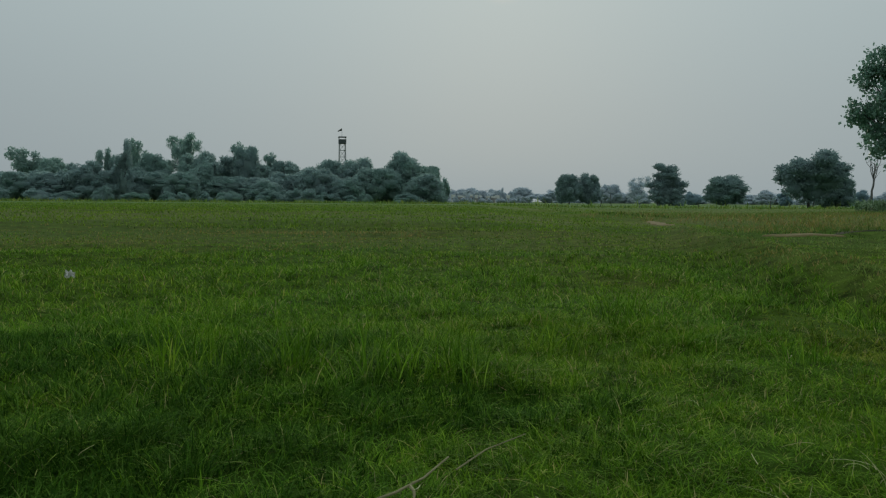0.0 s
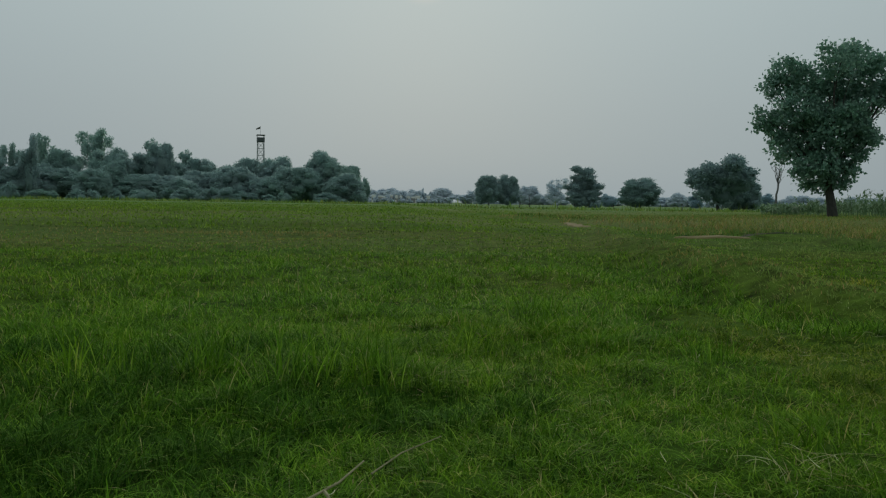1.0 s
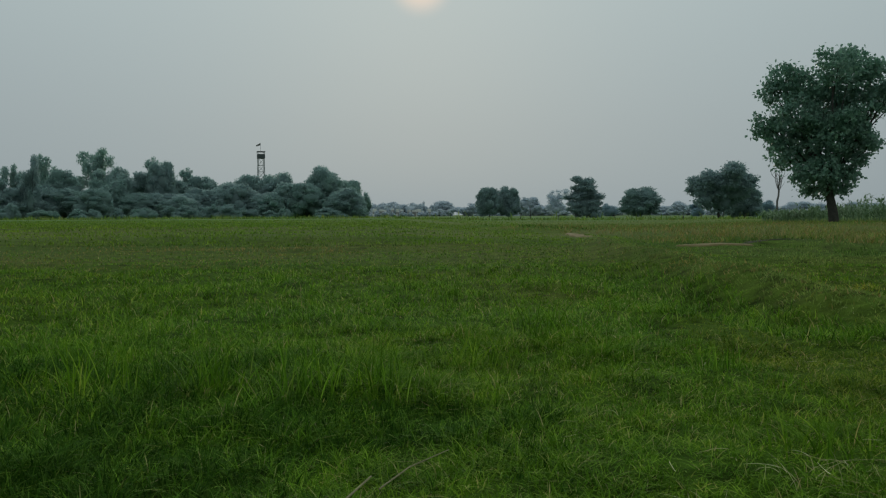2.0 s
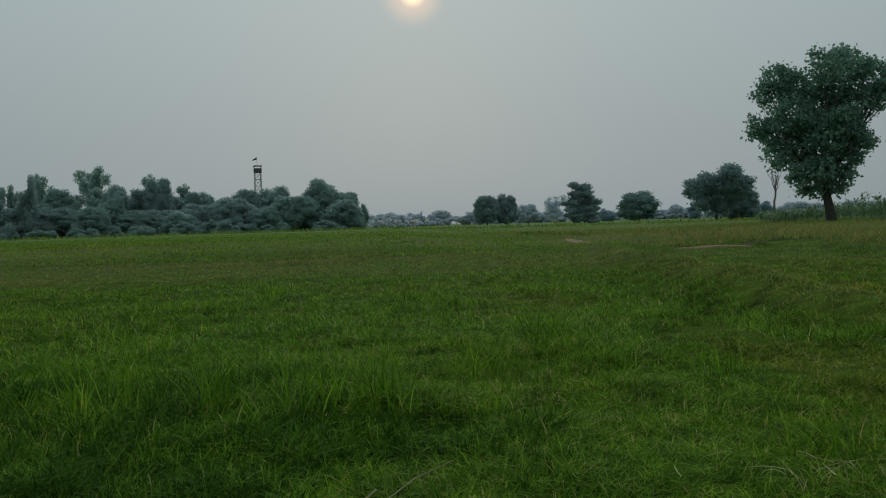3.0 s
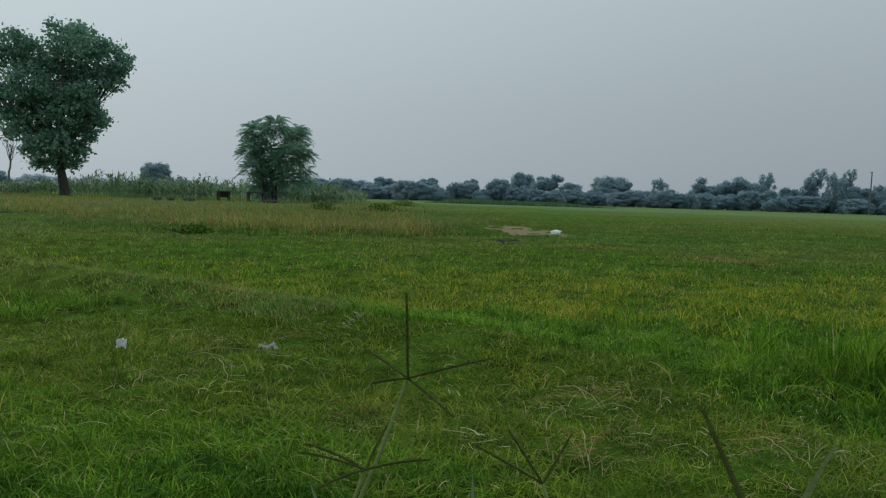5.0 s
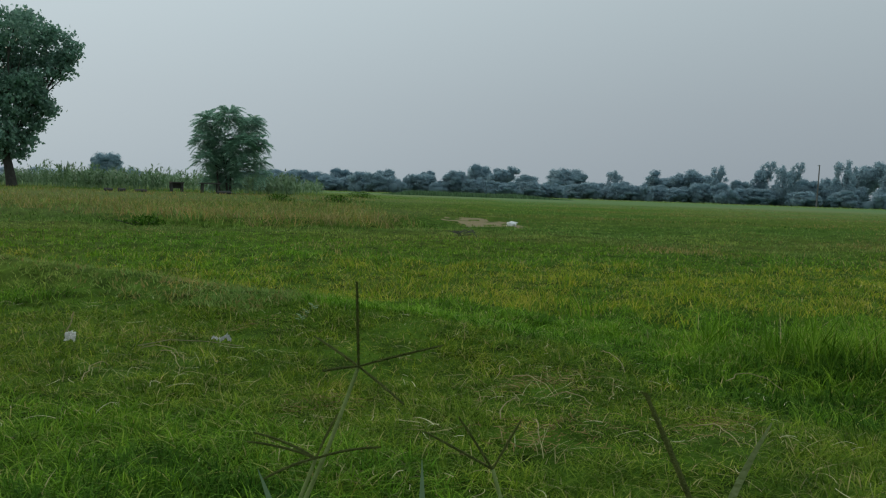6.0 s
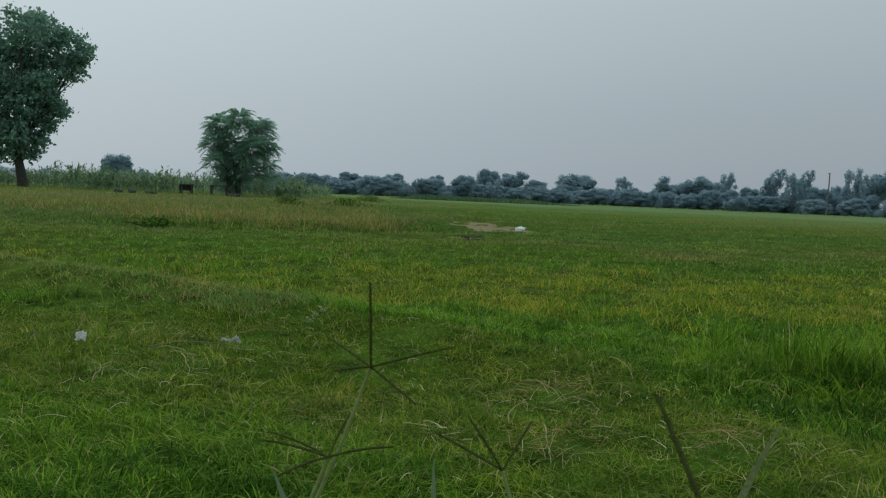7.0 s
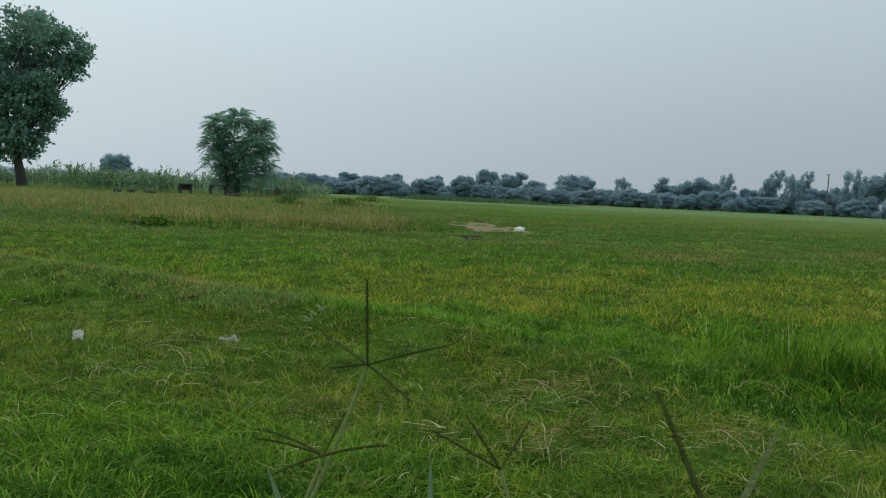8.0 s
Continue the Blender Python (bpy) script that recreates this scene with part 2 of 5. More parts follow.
M_STEEL = plain_material("painted_grey_steel", [(0.3, (0.2, 0.22, 0.23)), (0.9, (0.33, 0.35, 0.36))], 0.8, 0.6, 0.2, 0.1)
M_CABIN = plain_material("dark_cabin_sheet", [(0.3, (0.045, 0.06, 0.065)), (0.9, (0.09, 0.105, 0.11))], 0.9, 0.7)
M_WHITEWASH = plain_material("stained_whitewash", [(0.3, (0.55, 0.55, 0.54)), (0.8, (0.8, 0.8, 0.78))], 0.5, 0.9)
M_BRICKWALL = plain_material("dull_brick_plaster", [(0.3, (0.34, 0.32, 0.31)), (0.8, (0.44, 0.41, 0.39))], 0.5, 0.9)
M_PAPER = plain_material("printed_foil_white", [(0.44, (0.2, 0.22, 0.23)), (0.49, (0.75, 0.76, 0.75)), (0.54, (0.9, 0.9, 0.88)), (0.9, (0.92, 0.92, 0.9))], 75.0, 0.5, 0.0, 0.4, 0.15)
M_PLASTIC = plain_material("white_plastic_film", [(0.42, (0.3, 0.3, 0.32)), (0.48, (0.66, 0.66, 0.65)), (0.6, (0.84, 0.84, 0.82))], 14.0, 0.4, 0.0, 0.5, 0.3)
M_TWIG = plain_material("peeled_twig", [(0.3, (0.13, 0.12, 0.055)), (0.8, (0.28, 0.26, 0.13))], 25.0, 0.8)
M_PALE_STEM = plain_material("pale_green_stem", [(0.3, (0.26, 0.31, 0.14)), (0.8, (0.37, 0.42, 0.21))], 40.0, 0.7)
M_STALK = plain_material("bleached_stalk", [(0.3, (0.22, 0.18, 0.08)), (0.8, (0.38, 0.32, 0.17))], 25.0, 0.8, 0.0, 0.3, 0.1)
M_STEM = plain_material("green_stalk", [(0.3, (0.14, 0.19, 0.055)), (0.8, (0.225, 0.285, 0.10))], 40.0, 0.7, 0.0, 0.3, 0.08)
M_SPIKE = plain_material("dark_seed_spike", [(0.3, (0.06, 0.08, 0.02)), (0.8, (0.17, 0.205, 0.055))], 160.0, 0.8, 0.0, 0.9, 0.05)
# near-black colour that imitates ditch shade
M_DITCH_SHADE = plain_material("ditch_shade_dark", [(0.3, (0.02, 0.025, 0.012)), (0.8, (0.04, 0.04, 0.02))], 1.6, 0.9)
M_SOIL = plain_material("bare_sandy_soil", [(0.3, (0.15, 0.125, 0.05)), (0.8, (0.22, 0.17, 0.08))], 1.6, 0.95)
# dark doors and windows, their colour lightened to imitate distance haze
M_HAZED_OPENING = plain_material("hazed_opening_grey", [(0.3, (0.2, 0.21, 0.22)), (0.9, (0.3, 0.3, 0.3))], 1.0, 0.5)
M_CLOTH = plain_material("faded_flag_cloth", [(0.3, (0.05, 0.07, 0.05)), (0.9, (0.09, 0.11, 0.08))], 2.0, 0.9)

# ---------------------------------------------------------------- lie of the land
rng = np.random.default_rng(7)
_dirs = rng.uniform(0, 2 * np.pi, (4, 7))
_phase = rng.uniform(0, 2 * np.pi, (4, 7))


def wave(x, y, size, k=0):
    """Smooth irregular undulation, about -1 to 1, with that size in metres."""
    s = 0
    for i in range(7):
        f = 2 * np.pi / (size * (0.6 + 0.17 * i))
        s = s + np.sin(f * (x * np.cos(_dirs[k, i]) + y * np.sin(_dirs[k, i])) + _phase[k, i])
    return s / 3.5


def smooth(a, b, v):
    t = np.clip((v - a) / (b - a), 0.0, 1.0)
    return t * t * (3 - 2 * t)


def side_of(x, y, ax, ay, bx, by):
    """Above 0 to the left of the line from a to b, in metres."""
    d = math.hypot(bx - ax, by - ay)
    return ((bx - ax) * (y - ay) - (by - ay) * (x - ax)) / d


def bank_side(x, y):
    """Metres in from the edge of the low bank that bounds the rise."""
    a = np.minimum(side_of(x, y, 5.0, 20.5, 6.95, 10.6), side_of(x, y, 6.95, 10.6, 9.05, 8.8))
    return np.minimum(a, np.minimum(side_of(x, y, 9.05, 8.8, 11.7, 9.5), side_of(x, y, 11.7, 9.5, 18.5, 14.0)))


def path_line(y):
    """Where the old path's bank meets the plot beside it."""
    return np.interp(y, (3.0, 4.0, 5.3, 7.4, 10.2, 16.0, 20.0, 33.0), (2.4, 2.3, 2.03, 1.97, 2.2, 2.4, 3.1, 2.8))


def land(x, y):
    """Height of the ground."""
    x, y = np.asarray(x, float), np.asarray(y, float)
    r = np.hypot(x, y)
    near = 1 - smooth(30, 80, r)
    z = 0.025 * wave(x, y, 2.2, 0) * near + 0.012 * wave(x, y, 0.7, 1) * near
    line = path_line(y) + 0.08 * wave(y, y * 0, 3.0, 2)
    bund = np.exp(-((x - line - 0.45) / 0.36) ** 2) * smooth(1.2, 2.8, y) * (1 - smooth(15, 22, y))
    z = z + (0.09 + 0.07 * smooth(4, 7, y)) * bund
    hollow = np.exp(-((x - line + 0.32) / 0.34) ** 2) * smooth(3.6, 5.2, y) * (1 - smooth(8.5, 13, y))
    z = z - 0.11 * hollow
    az = np.degrees(np.arctan2(x, y))
    rise = smooth(20, 36, r) * (1 - smooth(60, 110, r)) * smooth(12, 22, az) * (1 - smooth(42, 52, az))
    z = z + 0.15 * rise + 0.1 * smooth(-0.1, 0.6, bank_side(x, y)) * (1 - smooth(60, 110, r))
    left = (0.55 * smooth(17.3, 19.3, r) + 0.45 * smooth(19, 27, r)) * (1 - smooth(-4, 4, az)) * (1 - smooth(90, 140, r))
    z = z + 0.24 * left
    return z


def land1(x, y):
    return float(land(x, y))


def polar(az, d):
    return d * math.sin(radians(az)), d * math.cos(radians(az))


def mesh_from(name, verts, tris, mat=None, smooth_shade=False):
    """A mesh from arrays of corners and triangles."""
    me = bpy.data.meshes.new(name)
    verts, tris = np.asarray(verts, np.float32), np.asarray(tris, np.int32)
    me.vertices.add(len(verts))
    me.vertices.foreach_set("co", verts.ravel())
    me.loops.add(tris.size)
    me.loops.foreach_set("vertex_index", tris.ravel())
    me.polygons.add(len(tris))
    me.polygons.foreach_set("loop_start", np.arange(len(tris), dtype=np.int32) * 3)
    if smooth_shade:
        me.polygons.foreach_set("use_smooth", np.ones(len(tris), bool))
    me.update(calc_edges=True)
    if mat:
        me.materials.append(mat)
    return me


def part(name, bm, mat, parent, label=""):
    me = bpy.data.meshes.new(name)
    bmesh.ops.recalc_face_normals(bm, faces=bm.faces)
    bm.to_mesh(me)
    bm.free()
    me.materials.append(mat)
    ob = new(name, me)
    ob.parent = parent
    if label:
        tagged(ob, label)
    return ob


def mesh_part(name, verts, tris, mat, parent, label=""):
    ob = new(name, mesh_from(name, verts, tris, mat))
    ob.parent = parent
    if label:
        tagged(ob, label)
    return ob


def make_ground():
    radii = np.concatenate([[0.0], np.geomspace(0.25, 120, 230), np.geomspace(135, 3500, 24)])
    n = 280
    a = np.linspace(0, 2 * np.pi, n, endpoint=False)
    X = (radii[1:, None] * np.sin(a)).ravel()
    Y = (radii[1:, None] * np.cos(a)).ravel()
    verts = np.concatenate([[[0, 0, land1(0, 0)]], np.stack([X, Y, land(X, Y)], 1)])
    k = len(radii) - 1
    i = np.arange(n)
    j = (i + 1) % n
    tris = [np.stack([np.zeros(n, int), 1 + j, 1 + i], 1)]
    for r in range(k - 1):
        p, q = 1 + r * n, 1 + (r + 1) * n
        tris += [np.stack([p + i, p + j, q + j], 1), np.stack([p + i, q + j, q + i], 1)]
    ob = new("ground", mesh_from("ground", verts, np.concatenate(tris), M_GROUND, True))
    return tagged(ob, "flat green meadow ground reaching to the horizon", "ground", kind="structure")


make_ground()


# ---------------------------------------------------------------- grass
def blades(x, y, height, width, lean, segs, seed, base=None):
    """Tapering, bent blades that stand on the ground: corners and triangles."""
    g = np.random.default_rng(seed)
    n = len(x)
    z = land(x, y) - 0.01 if base is None else base
    yaw = g.uniform(0, 2 * np.pi, n)
    face = yaw + np.pi / 2 + g.normal(0, 0.5, n)
    dx, dy = np.cos(yaw), np.sin(yaw)
    wx, wy = np.cos(face), np.sin(face)
    bend = lean * g.uniform(0.2, 1.6, n)
    vs = []
    for k in range(segs + 1):
        u = k / segs
        out = height * bend * (0.25 * u + 0.75 * u * u)
        up = height * (u - 0.28 * np.minimum(bend, 1.8) * u * u)
        cx, cy, cz = x + dx * out, y + dy * out, z + up
        if k == segs:
            vs.append(np.stack([cx, cy, cz], 1)[:, None])
        else:
            w = 0.5 * width * (1 - 0.25 * u - 0.45 * u * u)
            vs.append(np.stack([np.stack([cx - wx * w, cy - wy * w, cz], 1), np.stack([cx + wx * w, cy + wy * w, cz], 1)], 1))
    v = np.concatenate(vs, 1)
    m = v.shape[1]
    t = []
    for k in range(segs - 1):
        a = 2 * k
        t += [(a, a + 1, a + 3), (a, a + 3, a + 2)]
    t.append((m - 3, m - 2, m - 1))
    t = np.array(t)[None] + (np.arange(n) * m)[:, None, None]
    return v.reshape(-1, 3), t.reshape(-1, 3)


STRAW_SPOTS = ((2.21, 1.22), (2.36, 1.2), (1.85, 0.95), (1.89, 0.87), (2.19, 0.66), (1.9, 2.57), (2.28, 2.56), (1.73, 1.54), (2.58, 3.35), (1.58, 2.4), (1.56, 2.21), (2.67, 3.94), (0.8, 1.9), (0.5, 1.75), (2.8, 0.55), (3.1, 1.0))
DITCH_SHADE_LINES = ((19.8, 10.3, 23.6, 8.4, 0.25, 0.075), (25.3, 9.6, 20.2, 5.2, 0.22, 0.065), (4.4, 16.75, 7.3, 16.8, 0.2, 0.1), (3.2, 36, 4.6, 27.5, 0.3, 0.16), (17.5, 22.5, 20.0, 17.5, 0.3, 0.12))


def zones(x, y):
    """How much each kind of growth owns each place: short, tall, yellow, brown; and its height."""
    w = 0.25 * wave(x, y, 1.6, 2)
    r = np.hypot(x, y)
    n = len(x)
    kind = np.zeros(n, int)
    grain = wave(x, y, 0.07, 3)
    h = 0.042 + 0.016 * wave(x, y, 0.9, 1)
    # the plot ahead, closely grown
    line = path_line(y)
    edge = 2.5 + np.where(x > 0.1, 1.75 * np.maximum(x - 0.1, 0), 0) - 0.1 * smooth(-0.4, -1.2, x)
    tall = (y > edge + w) & (x < line + 0.1 + 0.5 * w) & (y < 9.6 + 2 * w)
    kind[tall] = 1
    h[tall] = (0.062 + 0.02 * wave(x, y, 1.1, 3) + 0.012 * wave(x, y, 0.3, 0))[tall]
    dark_tufts = tall & (x < -0.4 + w) & (y < 3.5 + w) & (grain + 0.4 * wave(x, y, 0.4, 1) < -0.15 + 0.45 * smooth(-0.7, -1.4, x))
    kind[dark_tufts] = 4
    h[dark_tufts] = 0.068
    # kind 4 here paints in the shadow along the plot's front edge
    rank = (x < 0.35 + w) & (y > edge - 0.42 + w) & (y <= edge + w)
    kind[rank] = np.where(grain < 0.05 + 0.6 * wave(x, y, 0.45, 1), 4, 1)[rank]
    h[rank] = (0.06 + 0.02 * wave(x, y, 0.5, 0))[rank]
    # and deepens the near left corner with more of the shade colour
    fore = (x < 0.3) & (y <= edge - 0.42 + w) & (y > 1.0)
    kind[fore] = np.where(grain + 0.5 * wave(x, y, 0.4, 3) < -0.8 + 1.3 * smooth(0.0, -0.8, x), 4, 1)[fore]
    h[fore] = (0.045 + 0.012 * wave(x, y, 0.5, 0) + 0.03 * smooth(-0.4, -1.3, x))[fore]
    # browned strip behind it
    strip = (y >= 9.6 + 2 * w) & (y < 17 + 0.12 * x + w) & (x < 1.0 + w)
    kind[strip] = np.where(grain + 0.7 * wave(x, y, 2.5, 1) + 0.6 * smooth(11, 15, y) - 1.2 * smooth(-2.0, -0.5, x) > 0.35, 3, 1)[strip]
    h[strip] = 0.04
    tan = (((x + 4.4) * 0.956 - (y - 15.1) * 0.292) / 3.6) ** 2 + (((x + 4.4) * 0.292 + (y - 15.1) * 0.956) / 0.75) ** 2 < 1 + 1.5 * w
    kind[tan] = np.where(grain > -0.9, 3, 1)[tan]
    h[tan] = 0.06
    mid = (y >= 9.6 + 2 * w) & (x >= 1.0 + w) & (x < line + 0.1)
    kind[mid] = np.where(grain + 0.5 * wave(x, y, 2.0, 3) > 1.0, 3, 1)[mid]
    h[mid] = 0.045
    back = (y >= 17 + 0.12 * x + w) & (x < 4.0 + 0.02 * y)
    kind[back] = np.where(grain + wave(x, y * 2.5, 9.0, 1) > 1.4, 3, 5)[back]
    h[back] = (0.065 + 0.02 * wave(x, y, 3.0, 1))[back]
    # a line of dark blades imitates the shadow below the standing crop
    brow = (np.abs(y - 16.9 - 0.12 * x - w) < 0.22) & (x < -0.5) & (wave(x, y * 0, 3.2, 0) > -0.25 + 0.5 * smooth(-7, -1, x))
    kind[brow] = 4
    h[brow] = 0.07
    # the path's bank, short and paler, and the hollow beside it, darker
    bund = (x > line + 0.08 + 0.3 * w) & (x < line + 0.95 + 0.5 * w) & (y < 30) & (y > 2.9)
    kind[bund] = np.where(grain + 0.6 * wave(x, y, 1.2, 1) > 0.5, 3, 6)[bund]
    h[bund] = 0.04
    dip = (np.abs(x - line + 0.3 - 0.3 * w) < 0.32) & (y > 4.0) & (y < 10.5)
    kind[dip] = np.where(grain > 0.55, 4, 1)[dip]
    h[dip] = 0.085
    # the plot to the right: rank grass at its rim, a yellowing belt, green meadow beyond
    near_line, far_line = side_of(x, y, 2.45, 4.4, 4.9, 0.8), side_of(x, y, 3.1, 7.4, 8.9, 1.5)
    right = (x > np.where(y > 2.9, line + 0.95 + 0.5 * w, 2.9 + 1.0 * w)) & (y < 14) & (bank_side(x, y) < 0)
    kind[right] = np.where(grain + 0.7 * wave(x, y, 2.4, 0) + 0.8 * smooth(7, 9, x) * smooth(5, 3.5, y) > 1.0, 3, 1)[right]
    h[right] = (0.05 + 0.015 * wave(x, y, 1.4, 3))[right]
    belt = right & (near_line > 0.35 * wave(x, y, 0.9, 1)) & (far_line < 0.5 * wave(x, y, 1.3, 3))
    kind[belt] = np.where(grain + 0.8 * wave(x, y, 0.8, 0) > -1.2 + 1.5 * smooth(3.0, 5.5, y), 2, 1)[belt]
    h[belt] = (0.055 + 0.02 * wave(x, y, 0.7, 1))[belt]
    deep = right & (near_line <= 0.35 * wave(x, y, 0.9, 1))
    kind[deep] = 1
    h[deep] = (0.05 + 0.08 * smooth(1.3, 0.6, y) * smooth(2.9, 3.5, x) + 0.018 * wave(x, y, 0.5, 0))[deep]
    # dark blades imitate shade at the base of the rim's grass
    brink = deep & (x < 3.1 + 1.0 * w) & (y < 2.1) & (grain < -0.1)
    kind[brink] = 4
    # seeding brown growth on the far rise
    inner = bank_side(x, y) - w
    az = np.degrees(np.arctan2(x, y))
    lap = (x > 4.3 + 0.03 * (y - 16.5) + w) & (y > 16.9 + w) & (y < 24)
    clear = (y < 16.5 + w) & (x < 6.9 + w) & (y > 12)
    brown = ((inner > 0) | lap) & ~clear & (r < 36) & ((az < 46 + 5 * w) | (r < 17.5 + 2 * w))
    kind[brown] = np.where(grain > -0.45 + 0.4 * wave(x, y, 3.0, 2), 3, 1)[brown]
    h[brown] = (0.15 + 0.06 * wave(x, y, 1.5, 1) - 0.06 * smooth(3, 9, inner))[brown]
    # shadow along the bank's lower edge, put in as darker blades
    foot = (inner > -0.28) & (inner < 0.1) & (y < 16) & (wave(x, y, 2.8, 0) > -0.35) & (r < 30)
    kind[foot] = np.where(grain > -0.1, 4, 1)[foot]
    h[foot] = 0.10
    beyond = (r >= np.where(az > 52, 23, 36)) & (x > 4)
    kind[beyond] = np.where(wave(x, y, 14, 3)[beyond] + 0.6 * grain[beyond] + 0.6 * smooth(54, 60, az[beyond]) > 0.75, 3, 6)
    h[beyond] = 0.06
    wide = (kind == 1) & (r > 11 + 4 * w) & (x > 4)
    kind[wide] = 6
    # greener blades on one hand, redder on the other, to fit the camera's view
    h = np.where((kind == 0) & (r < 8), np.clip(h, 0.028, 0.045), h)
    kind[(kind == 0) & (x + 0.12 * y < 1.55 + 1.2 * w) & (grain + 0.8 > 0.9 * smooth(0.6, 1.7, x))] = 1
    # two near spots darkened with the shade-coloured blades
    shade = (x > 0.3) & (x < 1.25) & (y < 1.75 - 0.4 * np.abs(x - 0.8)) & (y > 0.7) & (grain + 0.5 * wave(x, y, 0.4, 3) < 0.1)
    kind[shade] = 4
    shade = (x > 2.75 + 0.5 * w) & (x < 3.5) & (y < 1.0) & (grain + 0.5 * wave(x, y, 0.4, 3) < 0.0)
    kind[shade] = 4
    for sx, sy in STRAW_SPOTS[:7]:
        h = h * (1 - 0.4 * np.exp(-((x - sx) / 0.15) ** 2 - ((y - sy) / 0.09) ** 2))
    lush = (kind == 0) & (r > 8)
    kind[lush] = np.where(x[lush] > 4, 6, np.where(grain + 0.5 * wave(x, y, 6, 2) > -0.4, 1, 0)[lush])
    h[lush] = (0.05 + 0.015 * wave(x, y, 2.0, 1))[lush]
    # shadow lines of the ditches, drawn with dark blades
    for ax, ay, bx, by, wid, up in DITCH_SHADE_LINES:
        along = ((x - ax) * (bx - ax) + (y - ay) * (by - ay)) / ((bx - ax) ** 2 + (by - ay) ** 2)
        line = (np.abs(side_of(x, y, ax, ay, bx, by) + 0.5 * w) < wid) & (along > 0) & (along < 1)
        kind[line] = 4
        h[line] = up
    bare = ((x - 14.15) / 2.3) ** 2 + ((y - 10.5) / 1.6) ** 2 < 1
    kind[bare] = 3
    h[bare] = np.where(grain > 0.1, 0.035, 0.0)[bare]
    return kind, h


def scatter():
    spans = []
    a0, a1 = radians(-46), radians(94)
    n = 190000
    spans.append((np.sqrt(rng.uniform(0.55 ** 2, 4.2 ** 2, n)), rng.uniform(a0, a1, n)))
    n = 165000
    spans.append((np.exp(rng.uniform(np.log(4.2), np.log(15), n)), rng.uniform(a0, a1, n)))
    n = 130000
    spans.append((np.exp(rng.uniform(np.log(15), np.log(75), n)), rng.uniform(a0, a1, n)))
    n = 62000
    spans.append((np.sqrt(rng.uniform(0.9 ** 2, 2.7 ** 2, n)), rng.uniform(a0, a1, n)))
    n = 45000
    spans.append((np.sqrt(rng.uniform(0.5 ** 2, 10 ** 2, n)), rng.uniform(a1, a0 + 2 * np.pi, n)))
    r = np.concatenate([s[0] for s in spans])
    a = np.concatenate([s[1] for s in spans])
    return r * np.sin(a), r * np.cos(a), r


GRASS = [
    ("short_grass", M_SHORT, "short trampled green turf with dry blades mixed in", 1.5),
    ("tall_grass", M_TALL, "dense tall green meadow grass in uneven tufts", 1.35),
    ("yellow_grass", M_YELLOW, "low yellowing grass with ripe tips", 1.2),
    ("seeding_grass", M_BROWN, "brownish seeding grass on the far rise", 1.0),
    ("dark_shade_grass", M_SHADE_AND_SHRUB, "dark grass tufts, and dark blades imitating shade along edges and ditches", 1.0),
    ("young_crop", M_YOUNG, "bright green plot of young standing crop", 0.9),
    ("meadow_grass", M_HAZED_MEADOW, "meadow grass across the far plots, haze greyed into its green", 1.2),
]


def lying_stems(x, y, length, width, g):
    """Thin bowed stems that lie loosely on the turf."""
    n, segs = len(x), 5
    yaw = g.uniform(0, 2 * np.pi, n)
    bow = g.normal(0, 0.9, n)
    hump = g.uniform(-0.06, 0.16, n)
    base = g.uniform(0.028, 0.056, n)
    px, py, vs = x.copy(), y.copy(), []
    for k in range(segs + 1):
        u = k / segs
        a = yaw + bow * (u - 0.5)
        z = land(px, py) + base + hump * length * 4 * u * (1 - u)
        w = 0.5 * width * (1 - 0.6 * u)
        vs += [np.stack([px - np.sin(a) * w, py + np.cos(a) * w, z - w * 0.5], 1), np.stack([px + np.sin(a) * w, py - np.cos(a) * w, z + w * 0.5], 1)]
        px, py = px + np.cos(a) * length / segs, py + np.sin(a) * length / segs
    v = np.stack(vs, 1)
    t = np.array([q for k in range(segs) for q in ((2 * k, 2 * k + 1, 2 * k + 3), (2 * k, 2 * k + 3, 2 * k + 2))])
    t = t[None] + (np.arange(n) * 2 * (segs + 1))[:, None, None]
    return v.reshape(-1, 3), t.reshape(-1, 3)


